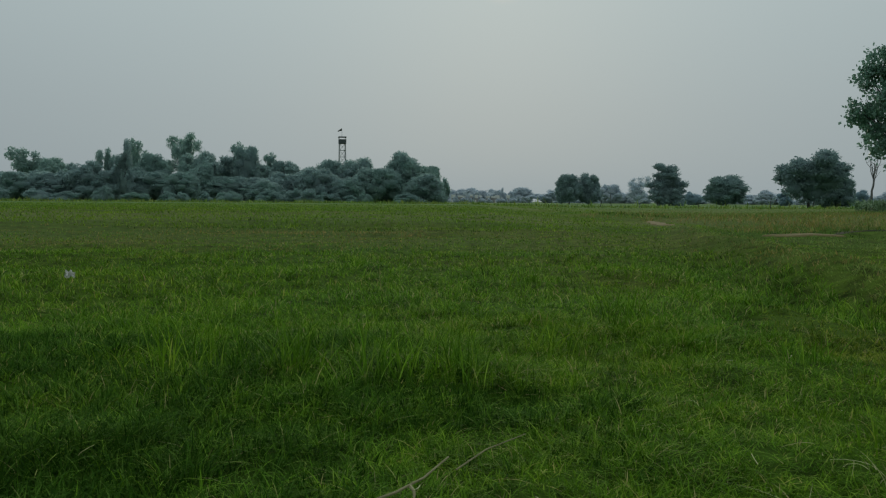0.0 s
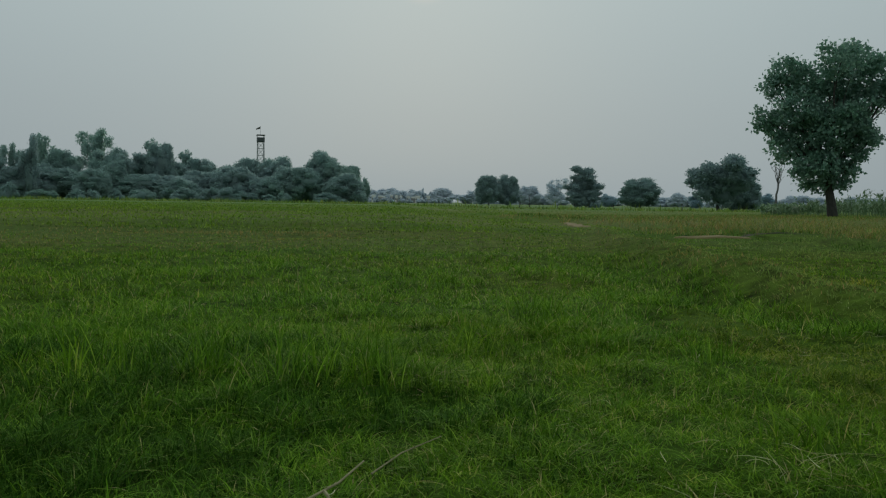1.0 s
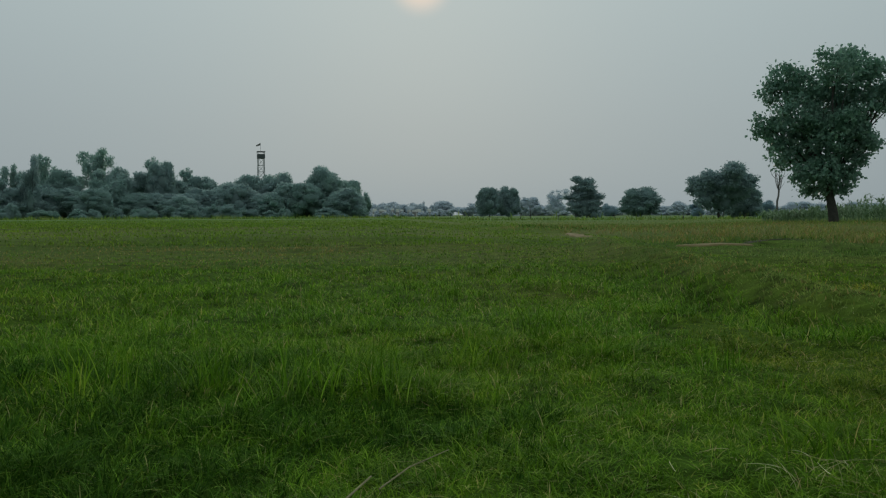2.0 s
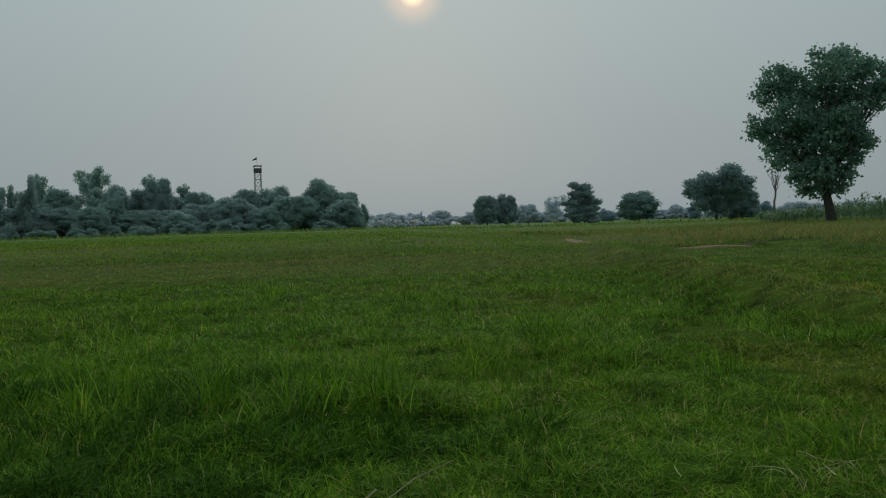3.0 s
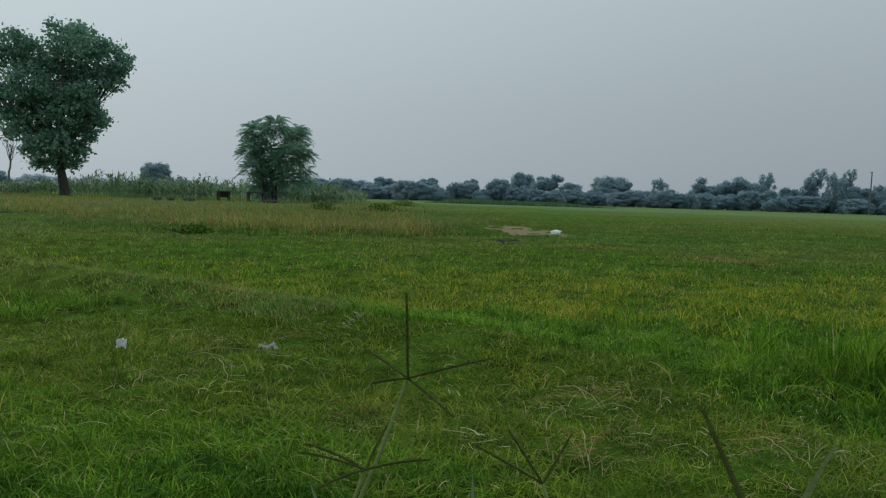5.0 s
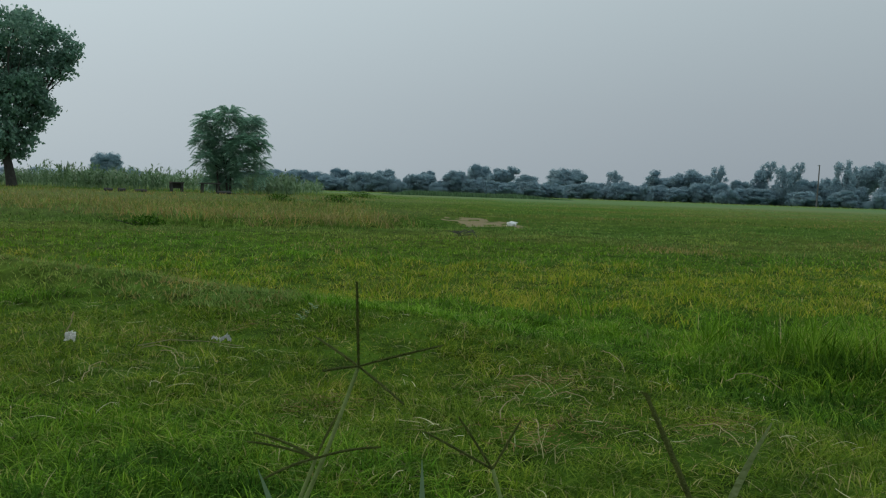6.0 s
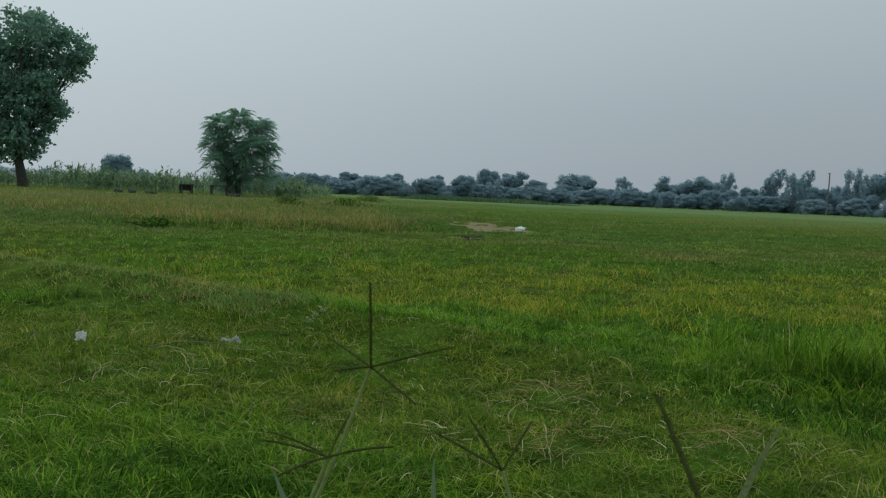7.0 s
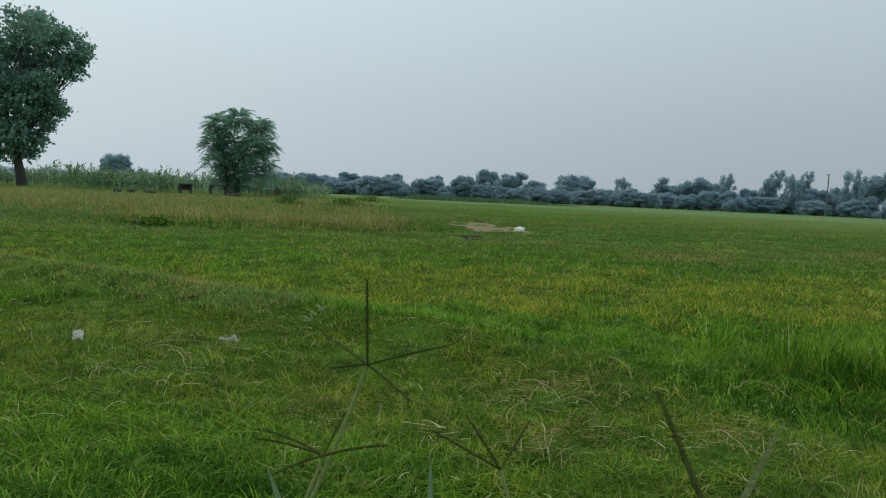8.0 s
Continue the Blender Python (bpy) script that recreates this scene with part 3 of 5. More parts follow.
def make_grass():
    x, y, r = scatter()
    kind, h = zones(x, y)
    g = np.random.default_rng(3)
    clump = wave(x, y, 0.35, 0) * 0.5 + wave(x, y, 0.16, 3) * 0.5
    keep = (h > 0.01) & (g.uniform(-2.3, 0.1, len(x)) < clump)
    h = h * np.clip(1.0 + 0.28 * clump + g.normal(0, 0.22, len(x)), 0.35, 1.7)
    # nothing reaches up to where the viewer sits
    h = np.where(r < 1.0, np.minimum(h, 0.08), h)
    width = 0.0026 * np.clip(r / 2.2, 1, 30) ** 0.62 * g.uniform(0.7, 1.4, len(x))
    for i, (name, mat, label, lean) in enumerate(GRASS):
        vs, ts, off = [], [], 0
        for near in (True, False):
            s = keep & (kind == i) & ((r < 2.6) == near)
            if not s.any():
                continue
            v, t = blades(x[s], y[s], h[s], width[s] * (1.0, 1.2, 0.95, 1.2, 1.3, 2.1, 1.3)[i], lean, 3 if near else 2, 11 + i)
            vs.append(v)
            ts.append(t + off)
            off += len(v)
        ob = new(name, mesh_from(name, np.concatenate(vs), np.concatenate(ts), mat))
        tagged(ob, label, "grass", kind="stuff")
    # ripe seed heads among the blades
    n = 46000
    rr, aa = np.exp(g.uniform(np.log(2.4), np.log(16), n)), g.uniform(radians(-40), radians(88), n)
    sx, sy = rr * np.sin(aa), rr * np.cos(aa)
    k, hh = zones(sx, sy)
    s = ((k == 2) | ((k == 1) & (g.uniform(0, 1, n) < 0.4)) | ((k == 3) & (g.uniform(0, 1, n) < 0.5))) & (hh > 0.03) & (g.uniform(-0.6, 0.9, n) < wave(sx, sy, 0.9, 1))
    sx, sy, hh, rr = sx[s], sy[s], hh[s], rr[s]
    v, t = blades(sx, sy, g.uniform(0.01, 0.022, len(sx)), g.uniform(0.002, 0.0036, len(sx)) * np.clip(rr / 4, 0.7, 2.2), 1.3, 2, 77, land(sx, sy) + hh * g.uniform(0.75, 1.25, len(sx)))
    tagged(new("seed_heads", mesh_from("seed_heads", v, t, M_SEED)), "ripe golden seed heads among the grass blades", "seed heads", kind="stuff")
    # dry straw lying in the turf
    n = 9500
    rr, aa = np.sqrt(g.uniform(0.9 ** 2, 5.5 ** 2, n)), g.uniform(radians(-40), radians(88), n)
    sx, sy = rr * np.sin(aa), rr * np.cos(aa)
    k, _ = zones(sx, sy)
    s = ((k == 0) | ((k == 1) & (rr < 3.2) & (g.uniform(0, 1, n) < 0.25))) & (g.uniform(0.0, 1.5, n) < wave(sx, sy, 0.55, 2) + 0.6 * smooth(25, 50, np.degrees(aa)))
    spots = np.array(STRAW_SPOTS)
    at = spots[g.integers(0, len(spots), 220)] + g.normal(0, 0.2, (220, 2)) * np.array([1.5, 1.0])
    sx, sy = np.concatenate([sx[s], at[:, 0]]), np.concatenate([sy[s], at[:, 1]])
    v, t = lying_stems(sx, sy, g.uniform(0.02, 0.085, len(sx)) * g.uniform(0.35, 1.25, len(sx)), g.uniform(0.001, 0.0018, len(sx)), g)
    tagged(new("dry_straw", mesh_from("dry_straw", v, t, M_STRAW)), "pale dry straw scattered over the turf", "straw", kind="stuff")
    # a bleached curl of dead stems
    tuft = np.array([0.79, 1.83]) + g.normal(0, 0.05, (15, 2))
    v, t = lying_stems(tuft[:, 0], tuft[:, 1], g.uniform(0.05, 0.11, 15), np.full(15, 0.0014), g)
    v[:, 2] += 0.015
    tagged(new("bleached_stems", mesh_from("bleached_stems", v, t, M_STRAW)), "bleached curl of dead grass stems on the turf", "straw", kind="stuff")
    # matted dead grass in the worn places
    at = spots[g.integers(0, 9, 1100)] + g.normal(0, 0.06, (1100, 2)) * np.array([1.6, 0.9])
    v, t = lying_stems(at[:, 0], at[:, 1], g.uniform(0.015, 0.05, 1100), g.uniform(0.001, 0.002, 1100), g)
    v[:, 2] += 0.006
    tagged(new("dead_grass", mesh_from("dead_grass", v, t, M_DEAD)), "matted brown dead grass in worn places", "dead grass", kind="stuff")


make_grass()


# ---------------------------------------------------------------- trees
def tube(bm, pts, radii, sides=7):
    """A tapered round limb along the points."""
    rings = []
    for i, p in enumerate(pts):
        p = Vector(p)
        d = (Vector(pts[min(i + 1, len(pts) - 1)]) - Vector(pts[max(i - 1, 0)])).normalized()
        q = d.to_track_quat("Z", "Y")
        rings.append([bm.verts.new(p + q @ Vector((radii[i] * math.cos(2 * math.pi * k / sides), radii[i] * math.sin(2 * math.pi * k / sides), 0))) for k in range(sides)])
    for a, b in zip(rings, rings[1:]):
        for k in range(sides):
            bm.faces.new((a[k], a[(k + 1) % sides], b[(k + 1) % sides], b[k]))
    bm.faces.new(rings[0][::-1])
    bm.faces.new(rings[-1])


def limb(bm, a, b, ra, rb, g, n=5, wob=0.08, sides=7):
    a, b = Vector(a), Vector(b)
    span = (b - a).length
    pts, rad = [], []
    for i in range(n + 1):
        u = i / n
        off = Vector(g.normal(0, wob * span * math.sin(math.pi * u) + 1e-6, 3))
        pts.append(a.lerp(b, u) + off * 0.6)
        rad.append(ra + (rb - ra) * u)
    tube(bm, pts, rad, sides)
    return pts


def leaf_cloud(centres, normals, size, g, fold=0.35, slim=0.55, plain=False):
    """Folded pointed leaves at the centres, or plain three-cornered ones."""
    n = len(centres)
    d = g.normal(0, 1, (n, 3)) + normals * 0.8
    d[:, 2] -= 0.35
    d /= np.linalg.norm(d, axis=1)[:, None] + 1e-9
    s = np.cross(d, g.normal(0, 1, (n, 3)))
    s /= np.linalg.norm(s, axis=1)[:, None] + 1e-9
    nn = np.cross(d, s)
    L = size * g.uniform(0.65, 1.35, n)[:, None]
    a = centres - d * L * 0.5
    b = centres + d * L * 0.5
    m = centres - d * L * 0.08 + nn * L * fold * 0.3
    p, q = m + s * L * slim * 0.5 - nn * L * fold * 0.3, m - s * L * slim * 0.5 - nn * L * fold * 0.3
    if plain:
        return np.stack([a - s * L * 0.3, b, a + s * L * 0.45], 1).reshape(-1, 3), np.arange(n * 3).reshape(-1, 3)
    v = np.stack([a, p, b, q], 1).reshape(-1, 3)
    i = np.arange(n)[:, None] * 4
    t = np.concatenate([np.concatenate([i, i + 1, i + 2], 1), np.concatenate([i, i + 2, i + 3], 1)])
    return v, t


def lobes_to_leaves(lobes, per, size, g, tuft=9, spread=0.16, slim=0.55, inner=0.25, plain=False):
    """Leaf tufts on the skins of the lobes (x, y, z, radius, flatness)."""
    cs, ns = [], []
    for x, y, z, r, fl in lobes:
        k = max(3, int(per * (min(r, 0.16) ** 2 if plain else r * r)))
        d = g.normal(0, 1, (k, 3))
        d /= np.linalg.norm(d, axis=1)[:, None]
        rad = r * g.uniform(inner, 1.0, k) ** 0.45 * (1 + (0.04 if plain else 0.1) * g.normal(0, 1, k))
        c = np.array([x, y, z]) + d * rad[:, None] * np.array([1, 1, fl])
        c = np.repeat(c, tuft, 0) + g.normal(0, spread * size * 5, (k * tuft, 3)) * np.array([1, 1, 0.7])
        cs.append(c)
        ns.append(np.repeat(d, tuft, 0))
    return leaf_cloud(np.concatenate(cs), np.concatenate(ns), size, g, slim=slim, plain=plain)


def icosphere(level):
    bm = bmesh.new()
    bmesh.ops.create_icosphere(bm, subdivisions=level, radius=1.0)
    bm.verts.index_update()
    v, t = np.array([q.co[:] for q in bm.verts]), np.array([[q.index for q in f.verts] for f in bm.faces])
    bm.free()
    return v, t


BALLS = {False: icosphere(1), True: icosphere(2)}


def lobe_masses(lobes, fill, g):
    """The close inner foliage of each lobe, as lumpy masses under the leaves."""
    vs, ts, off = [], [], 0
    for x, y, z, r, fl in lobes:
        d, t = BALLS[r > 0.16]
        lump = 0
        for f in (2.3, 4.1, 7.3):
            a = g.normal(0, 1, (3, 3))
            lump = lump + 0.36 / f * np.sin(f * d @ a + g.uniform(0, 6.28, 3)).sum(1)
        k = fill * r * (1 + lump)
        v = np.array([x, y, z]) + d * k[:, None] * np.array([1, 1, fl])
        v[:, 2] = np.maximum(v[:, 2], 0.0)
        vs.append(v)
        ts.append(t + off)
        off += len(v)
    return np.concatenate(vs), np.concatenate(ts)


def make_tree(name, lobes, height, trunk_r, leaf, per, leaf_mat, bark, seed, label, fork=0.35, tuft=8, spread=0.16, slim=0.55, stems=1, fill=0.0, limbs=99, twigs=99):
    g = np.random.default_rng(seed)
    tree = new(name)
    bm = bmesh.new()
    for s in range(stems):
        ox = 0.0 if stems == 1 else (s - (stems - 1) / 2) * trunk_r * 3
        pts = limb(bm, (ox, 0, -0.15), (ox * 1.6 + g.normal(0, 0.03) * height, 0, fork * height), trunk_r * 1.15, trunk_r * 0.72, g, 5, 0.03)
        for k, (x, y, z, r, fl) in enumerate(lobes):
            if k % stems != s or k >= limbs:
                continue
            if k >= twigs:
                # a thin twig out of its bough
                bx, by, bz = lobes[k % twigs][:3]
                limb(bm, (bx, by, bz), (x, y, z), trunk_r * 0.07, trunk_r * 0.02, g, 2, 0.04, 4)
                continue
            a = pts[-1] if k % 3 else pts[-2]
            p2 = limb(bm, a, (x, y, z), trunk_r * 0.42, trunk_r * 0.10, g, 4 if limbs > 50 else 3, 0.05, 7 if limbs > 50 else 5)
            for b in range(2 if limbs > 50 else 0):
                d = Vector(g.normal(0, 1, 3)).normalized() * r * 0.75
                limb(bm, p2[2 + b], Vector((x, y, z)) + d, trunk_r * 0.16, trunk_r * 0.04, g, 3, 0.05)
    part("trunk", bm, bark, tree)
    v, t = lobes_to_leaves(lobes, per, leaf, g, tuft, spread, slim, 0.7 if fill else 0.25, fill > 0)
    if fill:
        cv, ct = lobe_masses(lobes, fill, g)
        v, t = np.concatenate([v, cv]), np.concatenate([t, ct + len(v)])
    mesh_part("crown", v, t, leaf_mat, tree)
    return tagged(tree, label, "tree")


def far_lobes(kind, g):
    """Lobes of a crown for a tree one metre high and one metre wide."""
    out = []
    if kind == "dome":
        # a closed round crown, of clumps packed over a full heart
        for i in range(26):
            a, u = i * 2.39996 + g.normal(0, 0.2), (i + 0.5) / 26
            z = 0.88 - 0.72 * u
            rim = 0.34 * math.sqrt(max(0.03, 1 - ((z - 0.4) / 0.52) ** 2)) * g.uniform(0.82, 1.08)
            out.append((rim * math.cos(a), rim * math.sin(a), z + g.normal(0, 0.03), g.uniform(0.12, 0.2), 0.8))
        out += [(0, 0, 0.45, 0.35, 1.0), (0.13, 0.05, 0.58, 0.24, 1.0), (-0.13, -0.05, 0.56, 0.24, 1.0), (0.2, 0.1, 0.28, 0.22, 1.0), (-0.2, -0.1, 0.28, 0.22, 1.0)]
    elif kind == "spread":
        # broad boughs of uneven height, lighter below
        for i in range(9):
            a = i * 2.39996
            reach, high = g.uniform(0.16, 0.36), g.uniform(0.55, 0.86)
            for _ in range(4):
                out.append((reach * math.cos(a) + g.normal(0, 0.06), reach * math.sin(a) + g.normal(0, 0.06), high + g.normal(0, 0.06) - 0.35 * reach, g.uniform(0.09, 0.15), 0.75))
        out += [(0.08, 0, 0.55, 0.26, 0.9), (-0.14, 0.05, 0.5, 0.24, 0.8), (0.2, -0.05, 0.42, 0.2, 0.9), (-0.22, 0, 0.3, 0.15, 1.0), (0.05, 0.05, 0.25, 0.2, 1.0)]
    elif kind == "tall":
        # upright plumes with gaps between them
        for i in range(7):
            px, py, top = g.uniform(-0.3, 0.3), g.uniform(-0.2, 0.2), g.uniform(0.55, 0.9)
            for k in range(3):
                out.append((px + g.normal(0, 0.06), py + g.normal(0, 0.05), top - 0.14 * k + g.normal(0, 0.03), g.uniform(0.06, 0.115), 0.9))
        out += [(0.05, 0, 0.28, 0.2, 1.1), (-0.1, 0, 0.22, 0.18, 1.0)]
    elif kind == "tier":
        # layered boughs, narrow above and broad below
        for z, reach in ((0.9, 0.14), (0.76, 0.24), (0.6, 0.2), (0.5, 0.34), (0.36, 0.36), (0.22, 0.34), (0.1, 0.28)):
            for i in range(5):
                a = i * 1.2566 + g.uniform(0, 0.8)
                q = reach * g.uniform(0.7, 1.05)
                out.append((q * math.cos(a) - 0.08 * z, q * math.sin(a), z + g.normal(0, 0.025), g.uniform(0.09, 0.13), 0.6))
        out += [(0, 0, 0.3, 0.26, 1.0), (-0.04, 0, 0.6, 0.15, 1.3)]
    else:
        for i in range(15):
            u = g.uniform(-0.42, 0.42)
            out.append((u, g.uniform(-0.25, 0.25), g.uniform(0.25, 0.85 - 0.7 * abs(u)), g.uniform(0.11, 0.18), 1.2))
        out += [(-0.27, 0, 0.22, 0.24, 1.2), (0.0, 0, 0.32, 0.28, 1.3), (0.27, 0, 0.22, 0.24, 1.2)]
    sx = 0.47 / max(abs(p[0]) + p[3] for p in out)
    sz = 0.96 / max(p[2] + p[3] * p[4] for p in out)
    return [(x * sx, y * sx, z * sz, r * 0.5 * (sx + sz), f) for x, y, z, r, f in out]


FAR = {}
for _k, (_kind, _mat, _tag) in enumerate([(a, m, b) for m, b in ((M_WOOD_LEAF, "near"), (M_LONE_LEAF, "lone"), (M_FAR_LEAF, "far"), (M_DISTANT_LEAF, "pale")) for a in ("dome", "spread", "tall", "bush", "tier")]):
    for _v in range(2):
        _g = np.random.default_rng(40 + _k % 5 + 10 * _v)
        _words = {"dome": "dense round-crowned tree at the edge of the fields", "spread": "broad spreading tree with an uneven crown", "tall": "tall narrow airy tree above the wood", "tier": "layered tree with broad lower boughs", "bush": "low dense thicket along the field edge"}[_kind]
        # hues of crowns whose leaf colour has haze painted in
        _hue = {"near": "dark green ", "lone": "dark grey-green ", "far": "hazy blue-green ", "pale": "haze-paled distant "}[_tag]
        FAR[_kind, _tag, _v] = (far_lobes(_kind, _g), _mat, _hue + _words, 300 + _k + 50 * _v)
MADE = {}


def far_tree(kind, tag, az, d, top_el, width_deg, base_el=None, var=0, turn=0.0, group=""):
    """A tree by its direction, distance, the angle of its top and the width of its crown."""
    x, y = polar(az, d)
    z0 = land1(x, y) if base_el is None else 0.6 + d * math.tan(radians(base_el))
    z0 = min(z0, land1(x, y) - 0.05)
    top = 0.6 + d * math.tan(radians(top_el))
    high, wide = max(top - z0, 0.8), d * 2 * math.tan(radians(width_deg / 2))
    m = Matrix.LocRotScale((x, y, z0), Euler((0, 0, radians(turn))), (wide, wide, high))
    key = (kind, tag, var)
    if key not in MADE:
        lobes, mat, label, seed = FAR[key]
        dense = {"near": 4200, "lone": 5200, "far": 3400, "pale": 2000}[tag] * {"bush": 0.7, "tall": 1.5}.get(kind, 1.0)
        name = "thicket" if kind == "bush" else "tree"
        # the farthest trunks take paler bark to stand in for haze
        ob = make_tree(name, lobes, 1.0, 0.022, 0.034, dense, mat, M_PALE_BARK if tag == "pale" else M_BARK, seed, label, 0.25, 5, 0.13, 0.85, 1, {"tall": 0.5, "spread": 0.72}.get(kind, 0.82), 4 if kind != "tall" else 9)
        ob.matrix_basis = m
        if kind == "bush":
            tagged(ob, category="thicket")
        MADE[key] = ob
    else:
        src = MADE[key]
        ob = copy_thing(src, m @ Matrix.Diagonal((*[1 / s for s in src.scale], 1)))
    if group:
        tagged(ob, group=group)
    return ob


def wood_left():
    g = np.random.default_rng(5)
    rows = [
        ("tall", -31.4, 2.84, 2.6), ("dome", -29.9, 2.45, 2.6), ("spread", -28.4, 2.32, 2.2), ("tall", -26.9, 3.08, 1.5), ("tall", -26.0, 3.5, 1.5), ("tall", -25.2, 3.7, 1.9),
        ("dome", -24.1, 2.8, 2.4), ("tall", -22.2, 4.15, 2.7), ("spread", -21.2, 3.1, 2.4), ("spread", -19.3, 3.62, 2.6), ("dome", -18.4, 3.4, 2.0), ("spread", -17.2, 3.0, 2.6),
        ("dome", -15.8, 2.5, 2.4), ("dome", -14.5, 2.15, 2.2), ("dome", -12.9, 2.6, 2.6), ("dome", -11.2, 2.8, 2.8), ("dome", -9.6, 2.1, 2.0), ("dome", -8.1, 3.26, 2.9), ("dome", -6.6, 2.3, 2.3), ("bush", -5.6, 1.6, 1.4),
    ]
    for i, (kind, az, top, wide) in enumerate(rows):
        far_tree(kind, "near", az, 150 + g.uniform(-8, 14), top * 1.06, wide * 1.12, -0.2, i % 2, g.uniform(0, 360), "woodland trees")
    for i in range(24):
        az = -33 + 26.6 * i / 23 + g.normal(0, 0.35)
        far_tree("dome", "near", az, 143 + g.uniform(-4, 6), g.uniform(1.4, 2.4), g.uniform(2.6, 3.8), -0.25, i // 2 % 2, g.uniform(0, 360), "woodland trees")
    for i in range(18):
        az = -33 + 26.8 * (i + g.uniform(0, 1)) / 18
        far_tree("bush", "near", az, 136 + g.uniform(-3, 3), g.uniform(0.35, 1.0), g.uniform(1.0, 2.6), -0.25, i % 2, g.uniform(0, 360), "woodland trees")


def lone_trees():
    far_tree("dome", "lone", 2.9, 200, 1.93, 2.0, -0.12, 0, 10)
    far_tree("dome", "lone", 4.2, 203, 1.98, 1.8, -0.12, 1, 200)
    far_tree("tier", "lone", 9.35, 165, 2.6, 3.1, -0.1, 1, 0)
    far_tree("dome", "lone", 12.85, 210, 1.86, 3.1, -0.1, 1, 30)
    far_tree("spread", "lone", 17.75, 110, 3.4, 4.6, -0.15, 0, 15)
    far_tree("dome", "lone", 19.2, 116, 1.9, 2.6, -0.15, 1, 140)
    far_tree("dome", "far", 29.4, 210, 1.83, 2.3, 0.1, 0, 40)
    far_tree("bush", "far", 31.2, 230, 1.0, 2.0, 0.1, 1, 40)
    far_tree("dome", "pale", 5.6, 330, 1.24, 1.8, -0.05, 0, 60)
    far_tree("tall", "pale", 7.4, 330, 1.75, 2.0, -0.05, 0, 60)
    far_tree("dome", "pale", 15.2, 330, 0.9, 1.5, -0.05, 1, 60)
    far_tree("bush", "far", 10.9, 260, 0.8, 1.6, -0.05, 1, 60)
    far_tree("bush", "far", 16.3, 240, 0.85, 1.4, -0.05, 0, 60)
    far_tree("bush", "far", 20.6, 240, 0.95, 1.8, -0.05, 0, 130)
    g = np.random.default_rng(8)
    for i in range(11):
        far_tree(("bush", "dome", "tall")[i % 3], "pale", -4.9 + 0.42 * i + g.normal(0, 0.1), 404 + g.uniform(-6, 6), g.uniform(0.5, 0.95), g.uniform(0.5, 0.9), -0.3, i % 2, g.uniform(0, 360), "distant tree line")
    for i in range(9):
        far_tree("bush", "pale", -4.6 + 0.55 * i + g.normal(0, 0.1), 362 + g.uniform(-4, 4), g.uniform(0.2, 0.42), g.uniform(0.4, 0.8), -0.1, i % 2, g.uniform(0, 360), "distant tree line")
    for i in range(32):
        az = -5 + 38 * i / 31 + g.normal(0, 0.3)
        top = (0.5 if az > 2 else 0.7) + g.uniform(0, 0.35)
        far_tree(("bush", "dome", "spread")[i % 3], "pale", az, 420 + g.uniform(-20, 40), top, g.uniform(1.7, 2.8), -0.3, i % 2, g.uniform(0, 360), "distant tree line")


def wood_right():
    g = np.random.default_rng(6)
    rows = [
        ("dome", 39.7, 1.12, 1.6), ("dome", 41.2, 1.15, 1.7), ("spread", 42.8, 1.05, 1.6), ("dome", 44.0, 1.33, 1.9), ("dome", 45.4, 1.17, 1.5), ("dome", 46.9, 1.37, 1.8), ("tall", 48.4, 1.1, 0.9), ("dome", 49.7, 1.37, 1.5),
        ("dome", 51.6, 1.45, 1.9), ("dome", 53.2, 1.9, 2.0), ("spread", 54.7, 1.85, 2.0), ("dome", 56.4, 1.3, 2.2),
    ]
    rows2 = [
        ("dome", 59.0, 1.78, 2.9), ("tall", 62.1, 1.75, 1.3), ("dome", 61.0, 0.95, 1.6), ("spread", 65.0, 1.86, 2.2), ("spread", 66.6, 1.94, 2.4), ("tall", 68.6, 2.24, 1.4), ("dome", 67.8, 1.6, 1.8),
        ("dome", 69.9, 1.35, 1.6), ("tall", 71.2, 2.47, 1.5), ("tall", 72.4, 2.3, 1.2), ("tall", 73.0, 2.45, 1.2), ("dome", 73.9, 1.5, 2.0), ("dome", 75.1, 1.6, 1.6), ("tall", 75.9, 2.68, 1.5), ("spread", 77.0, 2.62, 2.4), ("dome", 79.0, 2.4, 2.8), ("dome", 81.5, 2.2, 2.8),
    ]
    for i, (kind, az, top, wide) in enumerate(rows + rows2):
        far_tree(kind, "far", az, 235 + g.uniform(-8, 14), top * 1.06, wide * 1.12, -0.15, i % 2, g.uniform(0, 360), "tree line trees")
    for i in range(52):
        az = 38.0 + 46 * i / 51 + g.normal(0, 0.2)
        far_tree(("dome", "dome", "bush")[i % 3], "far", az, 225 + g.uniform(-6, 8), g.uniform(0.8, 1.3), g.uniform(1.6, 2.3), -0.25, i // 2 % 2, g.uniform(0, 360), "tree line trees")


wood_left()
lone_trees()
wood_right()


